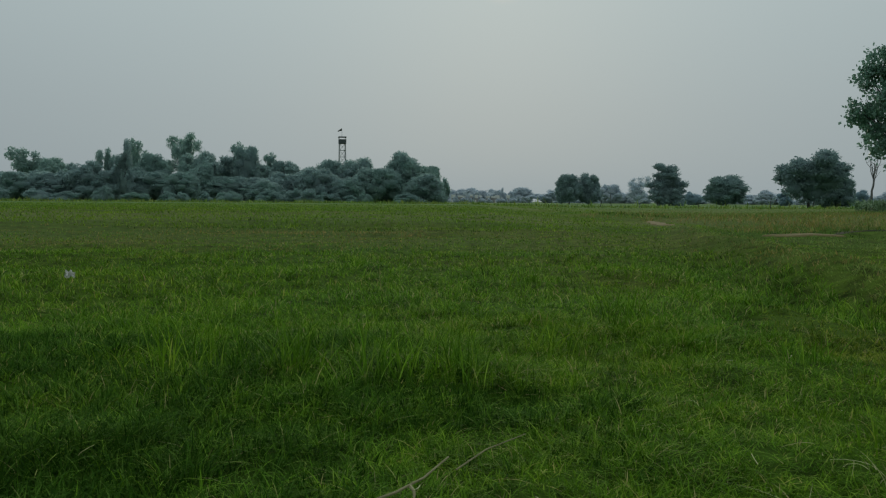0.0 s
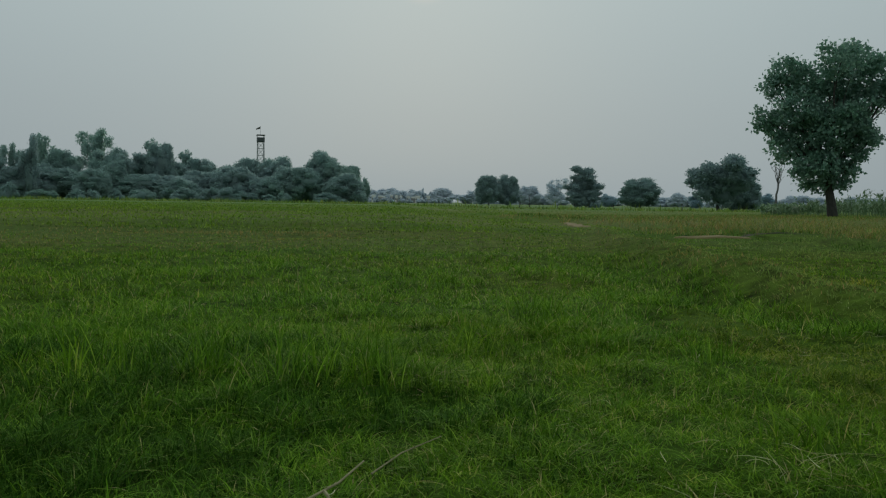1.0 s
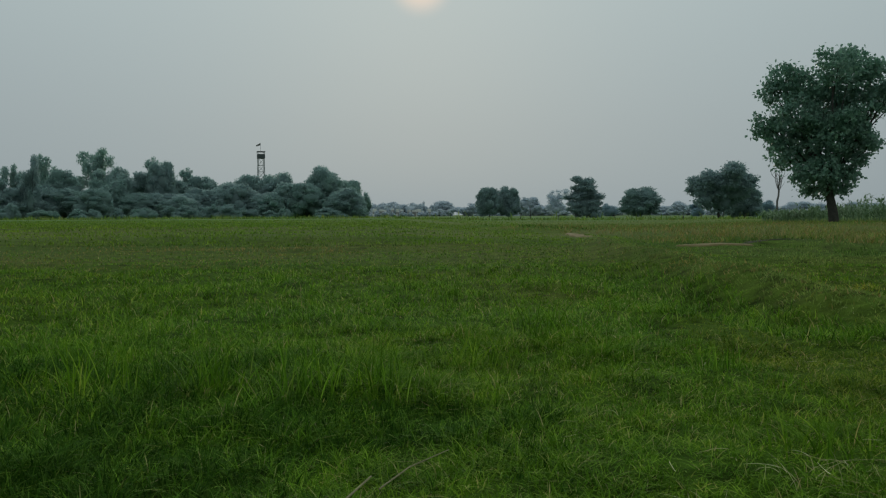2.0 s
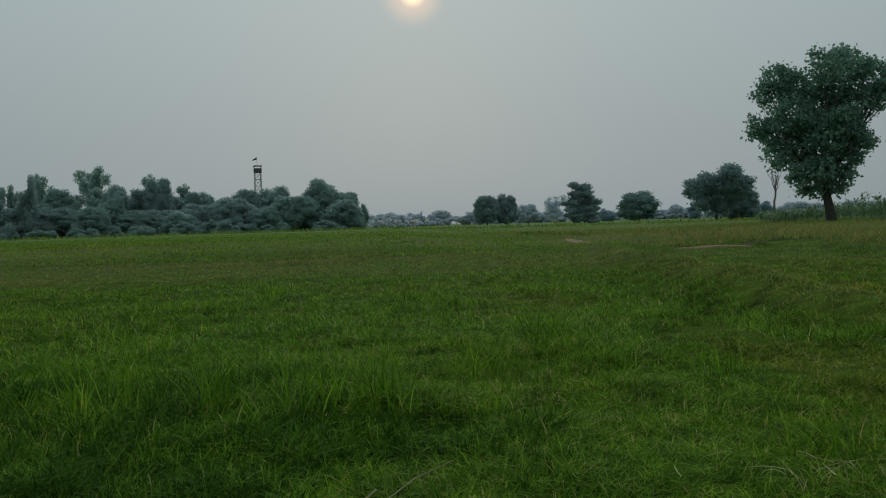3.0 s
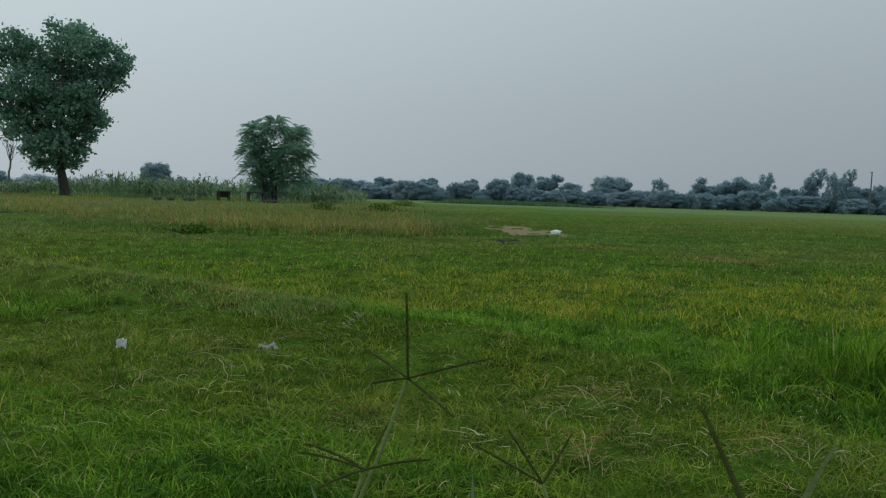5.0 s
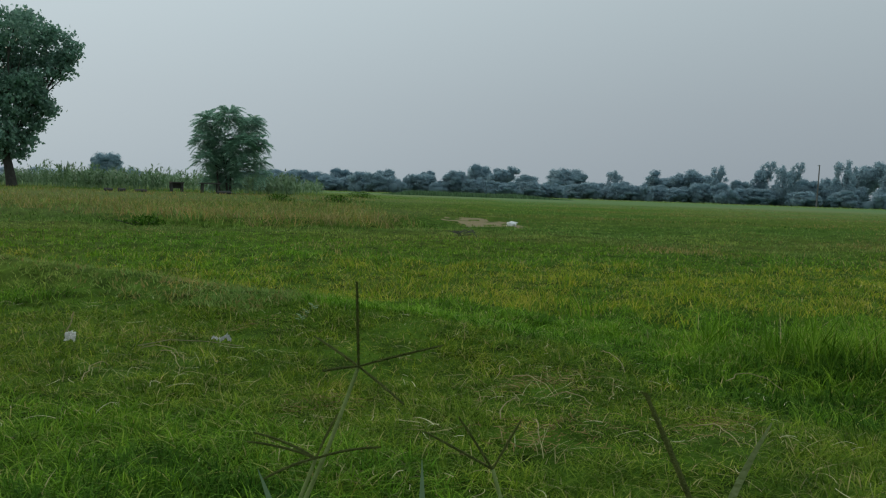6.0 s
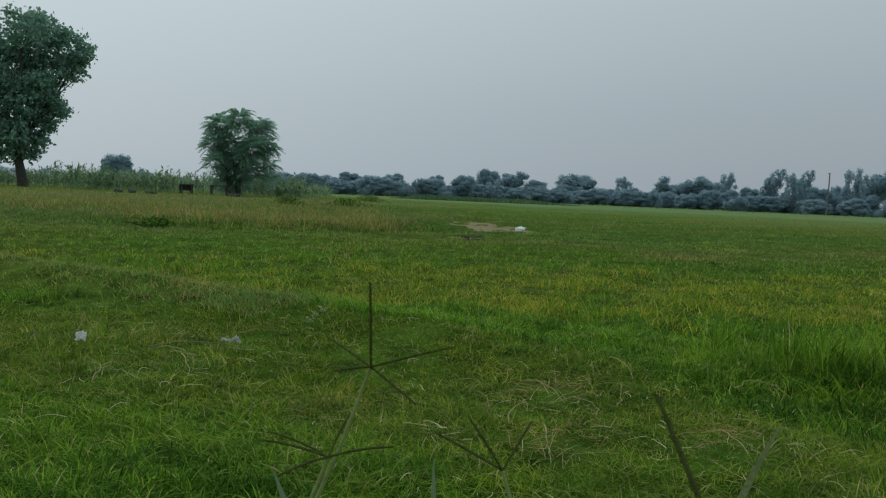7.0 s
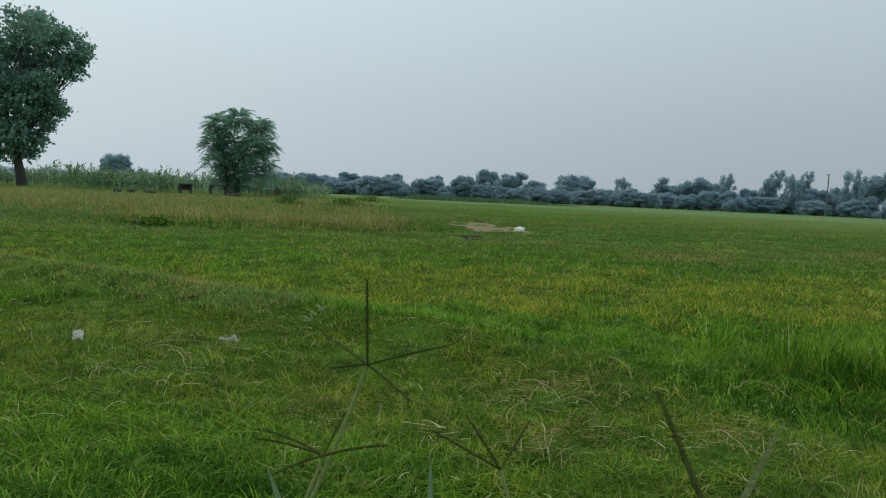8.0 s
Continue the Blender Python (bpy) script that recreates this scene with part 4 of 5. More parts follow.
def fig_tree():
    """The large tree on the rise: heart-shaped crown on a short stout trunk."""
    s = 40 / 1513
    g = np.random.default_rng(21)
    lobes = []
    for px, py, r in ((248, 138, 30), (232, 160, 22), (285, 152, 32), (343, 130, 34), (376, 124, 28), (352, 110, 18), (345, 165, 30), (358, 215, 30), (305, 222, 30), (408, 150, 34), (428, 160, 18), (222, 218, 22), (245, 230, 30), (275, 200, 40), (320, 185, 44),
                      (372, 185, 36), (405, 185, 22), (248, 268, 26), (290, 255, 44), (335, 240, 44), (375, 245, 26), (394, 248, 15), (376, 276, 16), (293, 300, 20), (325, 296, 34), (360, 300, 16), (292, 326, 10), (328, 322, 20), (354, 324, 9)):
        lobes.append(((px - 331) * s * (0.86 if px < 331 else 0.96) - 0.24, g.uniform(-0.9, 0.9) * max(0.4, 1.6 - abs(px - 331) * s * 0.5), (381 - py) * s * 0.96, r * s * 0.88, 0.95))
    # leafy sprays that stand out from the boughs
    for k in range(190):
        x, y, z, r, f = lobes[k % 29]
        d = Vector((g.normal(0, 1), g.normal(0, 0.8), g.normal(0.0, 0.7))).normalized() * r * g.uniform(0.85, 1.22)
        lobes.append((x + d.x, y + d.y, z + d.z, g.uniform(0.1, 0.2), 0.8))
    tree = make_tree("fig_tree", lobes, 7.2, 0.2, 0.15, 165, M_FIG, M_BARK, 22, "large dark green fig tree with a heart-shaped crown", 0.22, 9, 0.19, 0.8, twigs=29)
    x, y = polar(24.39, 40)
    tree.matrix_basis = pose(x, y, land1(x, y), 0, 0, -24)
    return tree


def pinnate_tree():
    """The small feathery tree beside the benches."""
    s = 36 / 1513
    g = np.random.default_rng(31)
    tree = new("feathery_tree")
    lobes = [((px - 685) * s * 0.92, g.uniform(-0.5, 0.5), (385 - py) * s * 1.1, r * s * 0.9) for px, py, r in ((650, 275, 24), (685, 268, 22), (725, 278, 24), (640, 305, 20), (672, 310, 30), (710, 312, 30), (740, 305, 16), (645, 335, 18), (675, 345, 26), (705, 345, 22), (742, 335, 14), (660, 365, 18), (690, 368, 14), (742, 352, 11))]
    bm = bmesh.new()
    for k, bx in enumerate((-0.28, -0.05, 0.08)):
        top = (bx * 1.5, 0, 1.0)
        limb(bm, (bx, 0, -0.15), top, 0.05, 0.035, g, 4, 0.04)
        for j, (x, y, z, r) in enumerate(lobes):
            if j % 3 == k:
                limb(bm, top, (x, y, z), 0.026, 0.008, g, 4, 0.06)
    part("trunk", bm, M_BARK, tree)
    vs, ts, off = [], [], 0
    for x, y, z, r in lobes:
        for _ in range(int(210 * r * r / 0.3)):
            d = Vector(g.normal(0, 1, 3)).normalized()
            c = Vector((x, y, z)) + d * r * g.uniform(0.2, 0.8)
            out = Vector((d.x + g.normal(0, 0.35), d.y + g.normal(0, 0.35), 0.1 + 0.45 * d.z + g.normal(0, 0.25))).normalized()
            side = out.cross(Vector((0, 0, 1))).normalized()
            length = g.uniform(0.28, 0.46)
            pts = []
            for i in range(7):
                u = (i + 1) / 7
                p = c + out * length * u + Vector((0, 0, 0.2 * length * u - 0.55 * length * u * u))
                for sg in (-1, 1):
                    l = 0.145 * (1 - 0.5 * abs(u - 0.45)) * g.uniform(0.8, 1.2)
                    tip = p + side * sg * l + out * 0.05 + Vector((0, 0, -0.05))
                    mid = p.lerp(tip, 0.5)
                    w = out * 0.028
                    pts += [p, mid + w, tip, mid - w]
            vs.append(np.array(pts))
            k = np.arange(len(pts) // 4)[:, None] * 4 + off
            ts += [np.concatenate([k, k + 1, k + 2], 1), np.concatenate([k, k + 2, k + 3], 1)]
            off += len(pts)
    mesh_part("crown", np.concatenate(vs), np.concatenate(ts), M_PINNATE, tree)
    tagged(tree, "small feathery green tree with drooping pinnate leaves", "tree")
    x, y = polar(37.0, 36)
    tree.matrix_basis = pose(x, y, land1(x, y), 0, 0, -37)


def bare_tree():
    g = np.random.default_rng(41)
    tree = new("bare_tree")
    bm = bmesh.new()
    top = limb(bm, (0, 0, -0.2), (0.2, 0, 2.75), 0.12, 0.07, g, 6, 0.02)
    for i in range(7):
        a = 2.4 * i
        e = Vector((0.1 + math.cos(a) * g.uniform(0.35, 0.85), math.sin(a) * 0.6, g.uniform(3.5, 4.6)))
        p = limb(bm, top[4 + i % 3], e, 0.045, 0.012, g, 5, 0.04)
        for j in range(4):
            limb(bm, p[1 + j], p[1 + j] + Vector((g.normal(0, 0.3), g.normal(0, 0.3), g.uniform(0.3, 0.8))), 0.02, 0.006, g, 3, 0.05)
    part("trunk", bm, M_PALE_BARK, tree)
    tagged(tree, "leafless dead tree with thin pale branches", "tree")
    x, y = polar(21.1, 85)
    tree.matrix_basis = pose(x, y, 0.6 + 85 * math.tan(radians(-0.1)), 0, 0, -21)


fig_tree()
pinnate_tree()
bare_tree()


# ---------------------------------------------------------------- rank weeds round the trees on the rise
def make_weeds():
    g = np.random.default_rng(51)
    n = 1500
    az = g.uniform(20.3, 43, n)
    d = g.uniform(42, 62, n)
    keep = (g.uniform(0, 1, n) < 1 - 0.5 * smooth(38, 43, az)) & ~((az > 33.0) & (az < 39.0) & (d < 44))
    az, d = az[keep], d[keep]
    # a thinner front growth beside the small tree
    az = np.concatenate([az, g.uniform(38.0, 41.5, 130), g.uniform(27, 33, 120)])
    d = np.concatenate([d, g.uniform(36, 41, 130), g.uniform(39, 43, 120)])
    x, y = d * np.sin(np.radians(az)), d * np.cos(np.radians(az))
    tall = (0.75 + 0.25 * wave(x, y, 6, 2) + g.normal(0, 0.16, len(x))) * np.where(az > 37, 0.8, 1.0)
    tall = np.clip(tall * (0.45 + 0.55 * smooth(20.5, 27, az)), 0.25, 1.5)
    z = land(x, y)
    vs, ts, off = [], [], 0
    v, t = blades(x, y, tall, np.full(len(x), 0.03), 0.12, 3, 52, z)
    vs.append(v)
    ts.append(t)
    off = len(v)
    for k in range(9):
        u = g.uniform(0.2, 0.98, len(x))
        length = g.uniform(0.16, 0.42, len(x)) * (1.1 - 0.5 * u)
        v, t = blades(x + g.normal(0, 0.03, len(x)), y + g.normal(0, 0.03, len(x)), length, g.uniform(0.045, 0.09, len(x)), 1.25, 2, 60 + k, z + tall * u)
        vs.append(v)
        ts.append(t + off)
        off += len(v)
    tagged(new("tall_weeds", mesh_from("tall_weeds", np.concatenate(vs), np.concatenate(ts), M_WEED)), "tall rank green weeds behind the trees", "weeds", kind="stuff")


make_weeds()


def make_crop_strip():
    """A darker band of standing crop across the far meadow."""
    g = np.random.default_rng(57)
    n = 5000
    az, dd = g.uniform(46.5, 60, n), g.uniform(122, 146, n)
    x, y = dd * np.sin(np.radians(az)), dd * np.cos(np.radians(az))
    v, t = blades(x, y, g.uniform(0.6, 1.0, n) * (0.85 + 0.25 * wave(x, y, 9, 1)) * smooth(46.5, 49, az) * smooth(60, 55, az), g.uniform(0.1, 0.18, n), 0.4, 2, 58)
    tagged(new("crop_strip", mesh_from("crop_strip", v, t, M_CROP)), "darker green strip of standing crop", "crop", kind="stuff")


make_crop_strip()


def make_field_edge():
    """Uneven rank growth where the fields meet the wood and the far trees."""
    g = np.random.default_rng(59)
    az = np.concatenate([g.uniform(-34, -4.5, 5200), g.uniform(-4.5, 23, 2600), g.uniform(37, 85, 5200)])
    d = np.concatenate([g.uniform(104, 134, 5200), g.uniform(78, 112, 2600), g.uniform(150, 212, 5200)])
    x, y = d * np.sin(np.radians(az)), d * np.cos(np.radians(az))
    n = len(x)
    tall = np.where(az < -4.5, 0.34, np.where(az > 30, 0.14, 0.26)) * g.uniform(0.5, 1.5, n) * (1 + 0.6 * wave(x, y, 7, 2))
    tall = np.where(g.uniform(0, 1, n) < 0.05 * (az > 0), tall * 2.6, tall)
    v, t = blades(x, y, np.maximum(tall, 0.1), g.uniform(0.06, 0.16, n), 0.6, 2, 60)
    tagged(new("field_edge_growth", mesh_from("field_edge_growth", v, t, M_HAZED_MEADOW)), "uneven rank grass and weeds along the far field edge", "weeds", kind="stuff")


make_field_edge()


def meadow_shrub(az, d, wide, high, seed):
    """A low leafy weed clump standing in the meadow."""
    g = np.random.default_rng(seed)
    x, y = polar(az, d)
    n = int(1500 * wide * high) + 120
    c = np.stack([g.normal(0, wide * 0.26, n), g.normal(0, wide * 0.2, n), high * g.uniform(0.05, 1.0, n) ** 1.2], 1)
    c[:, 2] *= np.clip(1.1 - (c[:, 0] / wide) ** 2 * 2.2, 0.2, 1)
    v, t = leaf_cloud(c, c * 0.3, 0.065, g, slim=0.4)
    shrub = new("meadow_shrub")
    mesh_part("leaves", v, t, M_SHADE_AND_SHRUB, shrub)
    bm = bmesh.new()
    for _ in range(6):
        limb(bm, (g.normal(0, 0.03), g.normal(0, 0.03), -0.03), (g.normal(0, wide * 0.25), g.normal(0, wide * 0.2), high * g.uniform(0.5, 0.9)), 0.012, 0.005, g, 3, 0.05, 4)
    part("stems", bm, M_BARK, shrub)
    shrub.matrix_basis = pose(x, y, land1(x, y), 0, 0, -az)
    tagged(shrub, "low dark green leafy weed clump in the meadow", "shrub", "meadow shrubs")


for _i, (_a, _d, _w, _h) in enumerate(((44.2, 27.0, 0.9, 0.24), (45.6, 38.0, 1.2, 0.3), (40.4, 26.0, 0.8, 0.22), (32.6, 12.6, 0.5, 0.13))):
    meadow_shrub(_a, _d, _w, _h, 400 + _i)


def patch(name, cx, cy, rx, ry, mat, label, lift=0.006, turn=0.0, seed=1):
    """A thin worn patch that follows the ground, with a ragged rim."""
    g = np.random.default_rng(seed)
    n, rings = 40, 7
    ph = g.uniform(0, 6.28, 4)
    verts, tris = [(cx, cy)], []
    for r in range(1, rings + 1):
        for i in range(n):
            a = 2 * math.pi * i / n
            k = r / rings * (1 + 0.22 * math.sin(2 * a + ph[0]) + 0.14 * math.sin(5 * a + ph[1]) + 0.08 * math.sin(11 * a + ph[2]))
            u, v = rx * k * math.cos(a), ry * k * math.sin(a)
            c, s = math.cos(radians(turn)), math.sin(radians(turn))
            verts.append((cx + u * c - v * s, cy + u * s + v * c))
    p = np.array(verts)
    z = land(p[:, 0], p[:, 1]) + lift
    z[-n:] -= lift * 3
    for i in range(n):
        tris.append((0, 1 + i, 1 + (i + 1) % n))
    for r in range(rings - 1):
        for i in range(n):
            a, b = 1 + r * n + i, 1 + r * n + (i + 1) % n
            tris += [(a, a + n, b + n), (a, b + n, b)]
    ob = new(name, mesh_from(name, np.column_stack([p, z]), tris, mat, True))
    return tagged(ob, label, "soil", kind="structure")


patch("bare_soil", 14.2, 10.3, 2.5, 0.8, M_SOIL, "worn bare patch of sandy soil in the meadow", 0.006, 42, 3)
patch("bare_soil", 5.1, 16.05, 0.8, 0.16, M_SOIL, "narrow bare strip of soil below the bank", 0.03, 1, 4)
# a flat dark strip painted in for the shadowed bank face
patch("ditch_shade_strip", 5.9, 16.72, 1.45, 0.2, M_DITCH_SHADE, "dark strip imitating the shadowed ditch below the bank", 0.008, 1, 7)
patch("bare_soil", 3.7, 24.0, 0.3, 1.6, M_SOIL, "narrow bare strip of soil along the path", 0.03, 0, 5)


# ---------------------------------------------------------------- watch tower, houses, pole
def box_bm(bm, cx, cy, cz, sx, sy, sz, bevel=0.0):
    r = bmesh.ops.create_cube(bm, size=1.0, matrix=Matrix.Translation((cx, cy, cz)) @ Matrix.Diagonal((sx, sy, sz, 1)))
    if bevel:
        edges = list({e for v in r["verts"] for e in v.link_edges})
        bmesh.ops.bevel(bm, geom=edges, offset=bevel, segments=2, affect="EDGES")


def bar(bm, a, b, r):
    tube(bm, [a, b], [r, r], 5)


def watch_tower():
    """A lattice tower with a dark cabin, a pale roof and a flag above the wood."""
    d, az = 215, -12.15
    tower = new("watch_tower")
    k = d * math.pi / 180
    z = lambda el: 0.6 + k * el
    low, deck, roof, tip = 0.0, z(3.72), z(4.14), z(4.75)
    wl, wt = 0.95, 0.72
    def corner(sx, sy, h):
        w = wl + (wt - wl) * h / deck
        return (sx * w, sy * w, h)
    for sx in (-1, 1):
        for sy in (-1, 1):
            bm = bmesh.new()
            bar(bm, corner(sx, sy, 0), corner(sx, sy, deck), 0.075)
            part("leg", bm, M_STEEL, tower)
    levels = [deck * i / 9 for i in range(10)]
    for a, b in zip(levels, levels[1:]):
        bm = bmesh.new()
        for (p, q) in (((-1, -1), (1, -1)), ((1, -1), (1, 1)), ((1, 1), (-1, 1)), ((-1, 1), (-1, -1))):
            bar(bm, corner(*p, a), corner(*q, b), 0.03)
            bar(bm, corner(*q, a), corner(*p, b), 0.03)
            bar(bm, corner(*p, b), corner(*q, b), 0.05)
        part("bracing", bm, M_STEEL, tower)
    bm = bmesh.new()
    box_bm(bm, 0, 0, deck + 0.55, 1.75, 1.75, 1.1, 0.04)
    part("cabin", bm, M_CABIN, tower, "dark boarded cabin")
    for sx in (-1, 1):
        for sy in (-1, 1):
            bm = bmesh.new()
            bar(bm, (sx * 0.8, sy * 0.8, deck + 1.05), (sx * 0.8, sy * 0.8, roof), 0.06)
            part("roof_post", bm, M_STEEL, tower)
    bm = bmesh.new()
    box_bm(bm, 0, 0, roof + 0.1, 1.95, 1.95, 0.2, 0.04)
    part("roof", bm, M_CABIN, tower, "flat dark roof")
    bm = bmesh.new()
    bar(bm, (-0.1, 0, roof + 0.2), (-0.1, 0, tip), 0.04)
    part("flagpole", bm, M_STEEL, tower)
    bm = bmesh.new()
    rows = [[bm.verts.new((-0.14 - 0.2 * i, 0.06 * math.sin(i * 1.4), tip - 0.05 - 0.12 * i - 0.55 * j / 3 * (1 - 0.1 * i))) for i in range(6)] for j in range(4)]
    for a, b in zip(rows, rows[1:]):
        for i in range(5):
            bm.faces.new((a[i], a[i + 1], b[i + 1], b[i]))
    bmesh.ops.solidify(bm, geom=bm.faces[:], thickness=0.015)
    part("flag", bm, M_CLOTH, tower, "small drooping dark flag")
    x, y = polar(az, d)
    tower.matrix_basis = pose(x, y, land1(x, y), 0, 0, -az + 8)
    tagged(tower, "grey lattice watch tower with a dark cabin and flag", "tower")


watch_tower()


def house(az, d, width, high, depth, mat, label, openings=2, parapet=True):
    h = new("house")
    x, y = polar(az, d)
    bm = bmesh.new()
    box_bm(bm, 0, 0, high / 2 - 0.2, width, depth, high + 0.4, 0.05)
    part("wall", bm, mat, h)
    bm = bmesh.new()
    box_bm(bm, 0, 0, high + 0.06, width + 0.16, depth + 0.16, 0.12, 0.02)
    if parapet:
        for sy in (-1, 1):
            box_bm(bm, 0, sy * (depth / 2), high + 0.45, width, 0.2, 0.6, 0.02)
    part("roof", bm, M_WHITEWASH, h)
    for i in range(openings):
        px = -width / 2 + width * (i + 0.5) / openings
        bm = bmesh.new()
        if i == openings // 2:
            box_bm(bm, px, -depth / 2 - 0.02, 0.95, 0.8, 0.12, 1.9, 0.02)
            part("door", bm, M_HAZED_OPENING, h)
        else:
            box_bm(bm, px, -depth / 2 - 0.02, 1.6, 0.7, 0.12, 0.8, 0.02)
            part("window", bm, M_HAZED_OPENING, h)
    h.matrix_basis = pose(x, y, land1(x, y), 0, 0, -az)
    tagged(h, label, "house", "village houses")


_g = np.random.default_rng(61)
for _i in range(11):
    house(-4.7 + 0.36 * _i + _g.normal(0, 0.09), 380 + _g.uniform(-14, 14), _g.uniform(1.2, 2.6), _g.uniform(1.4, 2.7), _g.uniform(3, 5), (M_WHITEWASH, M_BRICKWALL)[_i % 2], ("small whitewashed flat-roofed house in the distance", "small dull brick house in the distance")[_i % 2], 2 + _i % 2)


def field_pole():
    pole = new("power_pole")
    d, az = 190, 74.4
    high = d * math.radians(2.6)
    bm = bmesh.new()
    tube(bm, [(0, 0, -0.4), (0.03, 0, high * 0.5), (0.0, 0, high)], [0.17, 0.14, 0.11], 8)
    part("shaft", bm, M_PALE_BARK, pole)
    bm = bmesh.new()
    box_bm(bm, -0.12, 0, high - 0.12, 0.5, 0.14, 0.12, 0.02)
    part("crossarm", bm, M_STEEL, pole)
    for sx in (-0.3,):
        bm = bmesh.new()
        tube(bm, [(sx, 0, high - 0.3), (sx, 0, high - 0.18), (sx, 0, high - 0.05)], [0.03, 0.07, 0.03], 8)
        part("insulator", bm, M_CABIN, pole)
    x, y = polar(az, d)
    pole.matrix_basis = pose(x, y, land1(x, y), 0, 1.2, -az + 20)
    tagged(pole, "slim pale power pole in front of the tree line", "pole")


field_pole()


def marker_posts():
    """Thin crooked stakes along the far field edge."""
    first = None
    for az, d, high, lean in ((5.68, 95, 1.55, 3), (4.95, 95, 0.8, -14), (7.5, 98, 0.55, 0), (8.6, 92, 0.7, 6), (11.2, 90, 0.6, -5), (15.5, 84, 0.8, 2), (16.6, 88, 0.5, 0), (17.9, 90, 0.75, 7), (19.3, 86, 0.6, -3), (22.4, 80, 0.65, 4)):
        x, y = polar(az, d)
        m = pose(x, y, land1(x, y) - 0.05, lean, lean * 0.7, az * 40)
        if first is None:
            first = new("stake")
            g = np.random.default_rng(66)
            bm = bmesh.new()
            limb(bm, (0, 0, -0.1), (0.02, 0, 1.0), 0.05, 0.035, g, 4, 0.03)
            part("stem", bm, M_DARKWOOD, first)
            bm = bmesh.new()
            limb(bm, (0, 0, 0.7), (0.16, 0.05, 0.92), 0.02, 0.008, g, 2, 0.03)
            limb(bm, (0, 0, 0.55), (-0.13, 0.02, 0.8), 0.02, 0.008, g, 2, 0.03)
            part("side_twigs", bm, M_DARKWOOD, first)
            first.matrix_basis = m @ Matrix.Diagonal((1, 1, high, 1))
            tagged(first, "thin crooked dark stake at the field edge", "stake", "stakes")
            ref = high
        else:
            copy_thing(first, m @ Matrix.Diagonal((1, 1, high / ref, 1)))


marker_posts()


# ---------------------------------------------------------------- benches and logs under the small tree
def bench(az, d, wide, high, panel, label):
    b = new("bench")
    x, y = polar(az, d)
    bm = bmesh.new()
    for i in range(4):
        box_bm(bm, 0, -0.18 + 0.12 * i, high, wide, 0.1, 0.05, 0.008)
    part("seat", bm, M_DARKWOOD, b)
    for sx in (-1, 1):
        for sy in (-1, 1):
            bm = bmesh.new()
            tube(bm, [(sx * wide * 0.4, sy * 0.16, -0.05), (sx * wide * 0.4, sy * 0.16, high)], [0.03, 0.03], 6)
            part("leg", bm, M_DARKWOOD, b)
    if panel:
        bm = bmesh.new()
        box_bm(bm, 0, 0.19, high - 0.11, wide * 0.98, 0.04, 0.24, 0.01)
        part("side_board", bm, M_DARKWOOD, b)
    b.matrix_basis = pose(x, y, land1(x, y), 0, 0, -az + 12)
    tagged(b, label, "bench")


bench(33.85, 35, 0.5, 0.36, True, "low dark timber bench with a boarded side")
bench(35.9, 35.2, 0.75, 0.36, False, "low dark timber bench beneath the small tree")


def log(az, d, length, r, seed):
    g = np.random.default_rng(seed)
    x, y = polar(az, d)
    bm = bmesh.new()
    limb(bm, (-length / 2, 0, r * 0.7), (length / 2, 0.05, r * 0.8), r, r * 0.8, g, 5, 0.02)
    ob = new("log", bpy.data.meshes.new("log"))
    bm.to_mesh(ob.data)
    bm.free()
    ob.data.materials.append(M_DARKWOOD)
    ob.matrix_basis = pose(x, y, land1(x, y), 0, 0, -az + g.uniform(-20, 20))
    tagged(ob, "short dark log lying in the grass", "log", "logs on the rise")


for _i, (_a, _d, _l) in enumerate(((31.7, 33.5, 0.45), (29.8, 33, 0.3), (30.6, 33.2, 0.25), (36.8, 33.5, 0.5))):
    log(_a, _d, _l, 0.07, 70 + _i)


# ---------------------------------------------------------------- finger grass close by
def spike(a, b, r, name, parent, sag=0.0, mat=M_SPIKE):
    """One seed finger: a flattened rod set with small pointed grains."""
    a, b = Vector(a), Vector(b)
    d = b - a
    bm = bmesh.new()
    n = 7
    pts = [a.lerp(b, i / n) + Vector((0, 0, -sag * (i / n) ** 2 * d.length)) for i in range(n + 1)]
    tube(bm, pts, [r * 0.55 * (0.6 + 0.4 * math.sin(math.pi * min(1, 0.15 + 0.8 * i / n))) for i in range(n + 1)], 6)
    q = d.to_track_quat("Z", "Y")
    m = int(d.length / 0.0022)
    for i in range(m):
        u = (i + 0.5) / m
        p = pts[min(n - 1, int(u * n))].lerp(pts[min(n, int(u * n) + 1)], u * n - int(u * n))
        side = q @ Vector(((-1) ** i * 0.9, 0.45 * math.sin(i * 2.1), 0))
        tip = p + side * r * 1.05 + d.normalized() * r * 1.1
        w = d.normalized() * r * 0.55
        c = q @ Vector((0, 1, 0)) * r * 0.4
        v = [bm.verts.new(k) for k in (p - w, p + w + c, tip, p - c)]
        bm.faces.new((v[0], v[1], v[2]))
        bm.faces.new((v[0], v[2], v[3]))
        bm.faces.new((v[1], v[0], v[3]))
    return part(name, bm, mat, parent)


def stalk(pts, r0, r1, parent):
    bm = bmesh.new()
    P = [Vector(p) for p in pts]
    fine = []
    for i in range(len(P) - 1):
        for k in range(5):
            fine.append(P[i].lerp(P[i + 1], k / 5))
    fine.append(P[-1])
    tube(bm, fine, [r0 + (r1 - r0) * i / (len(fine) - 1) for i in range(len(fine))], 7)
    return part("stem", bm, M_STEM, parent)


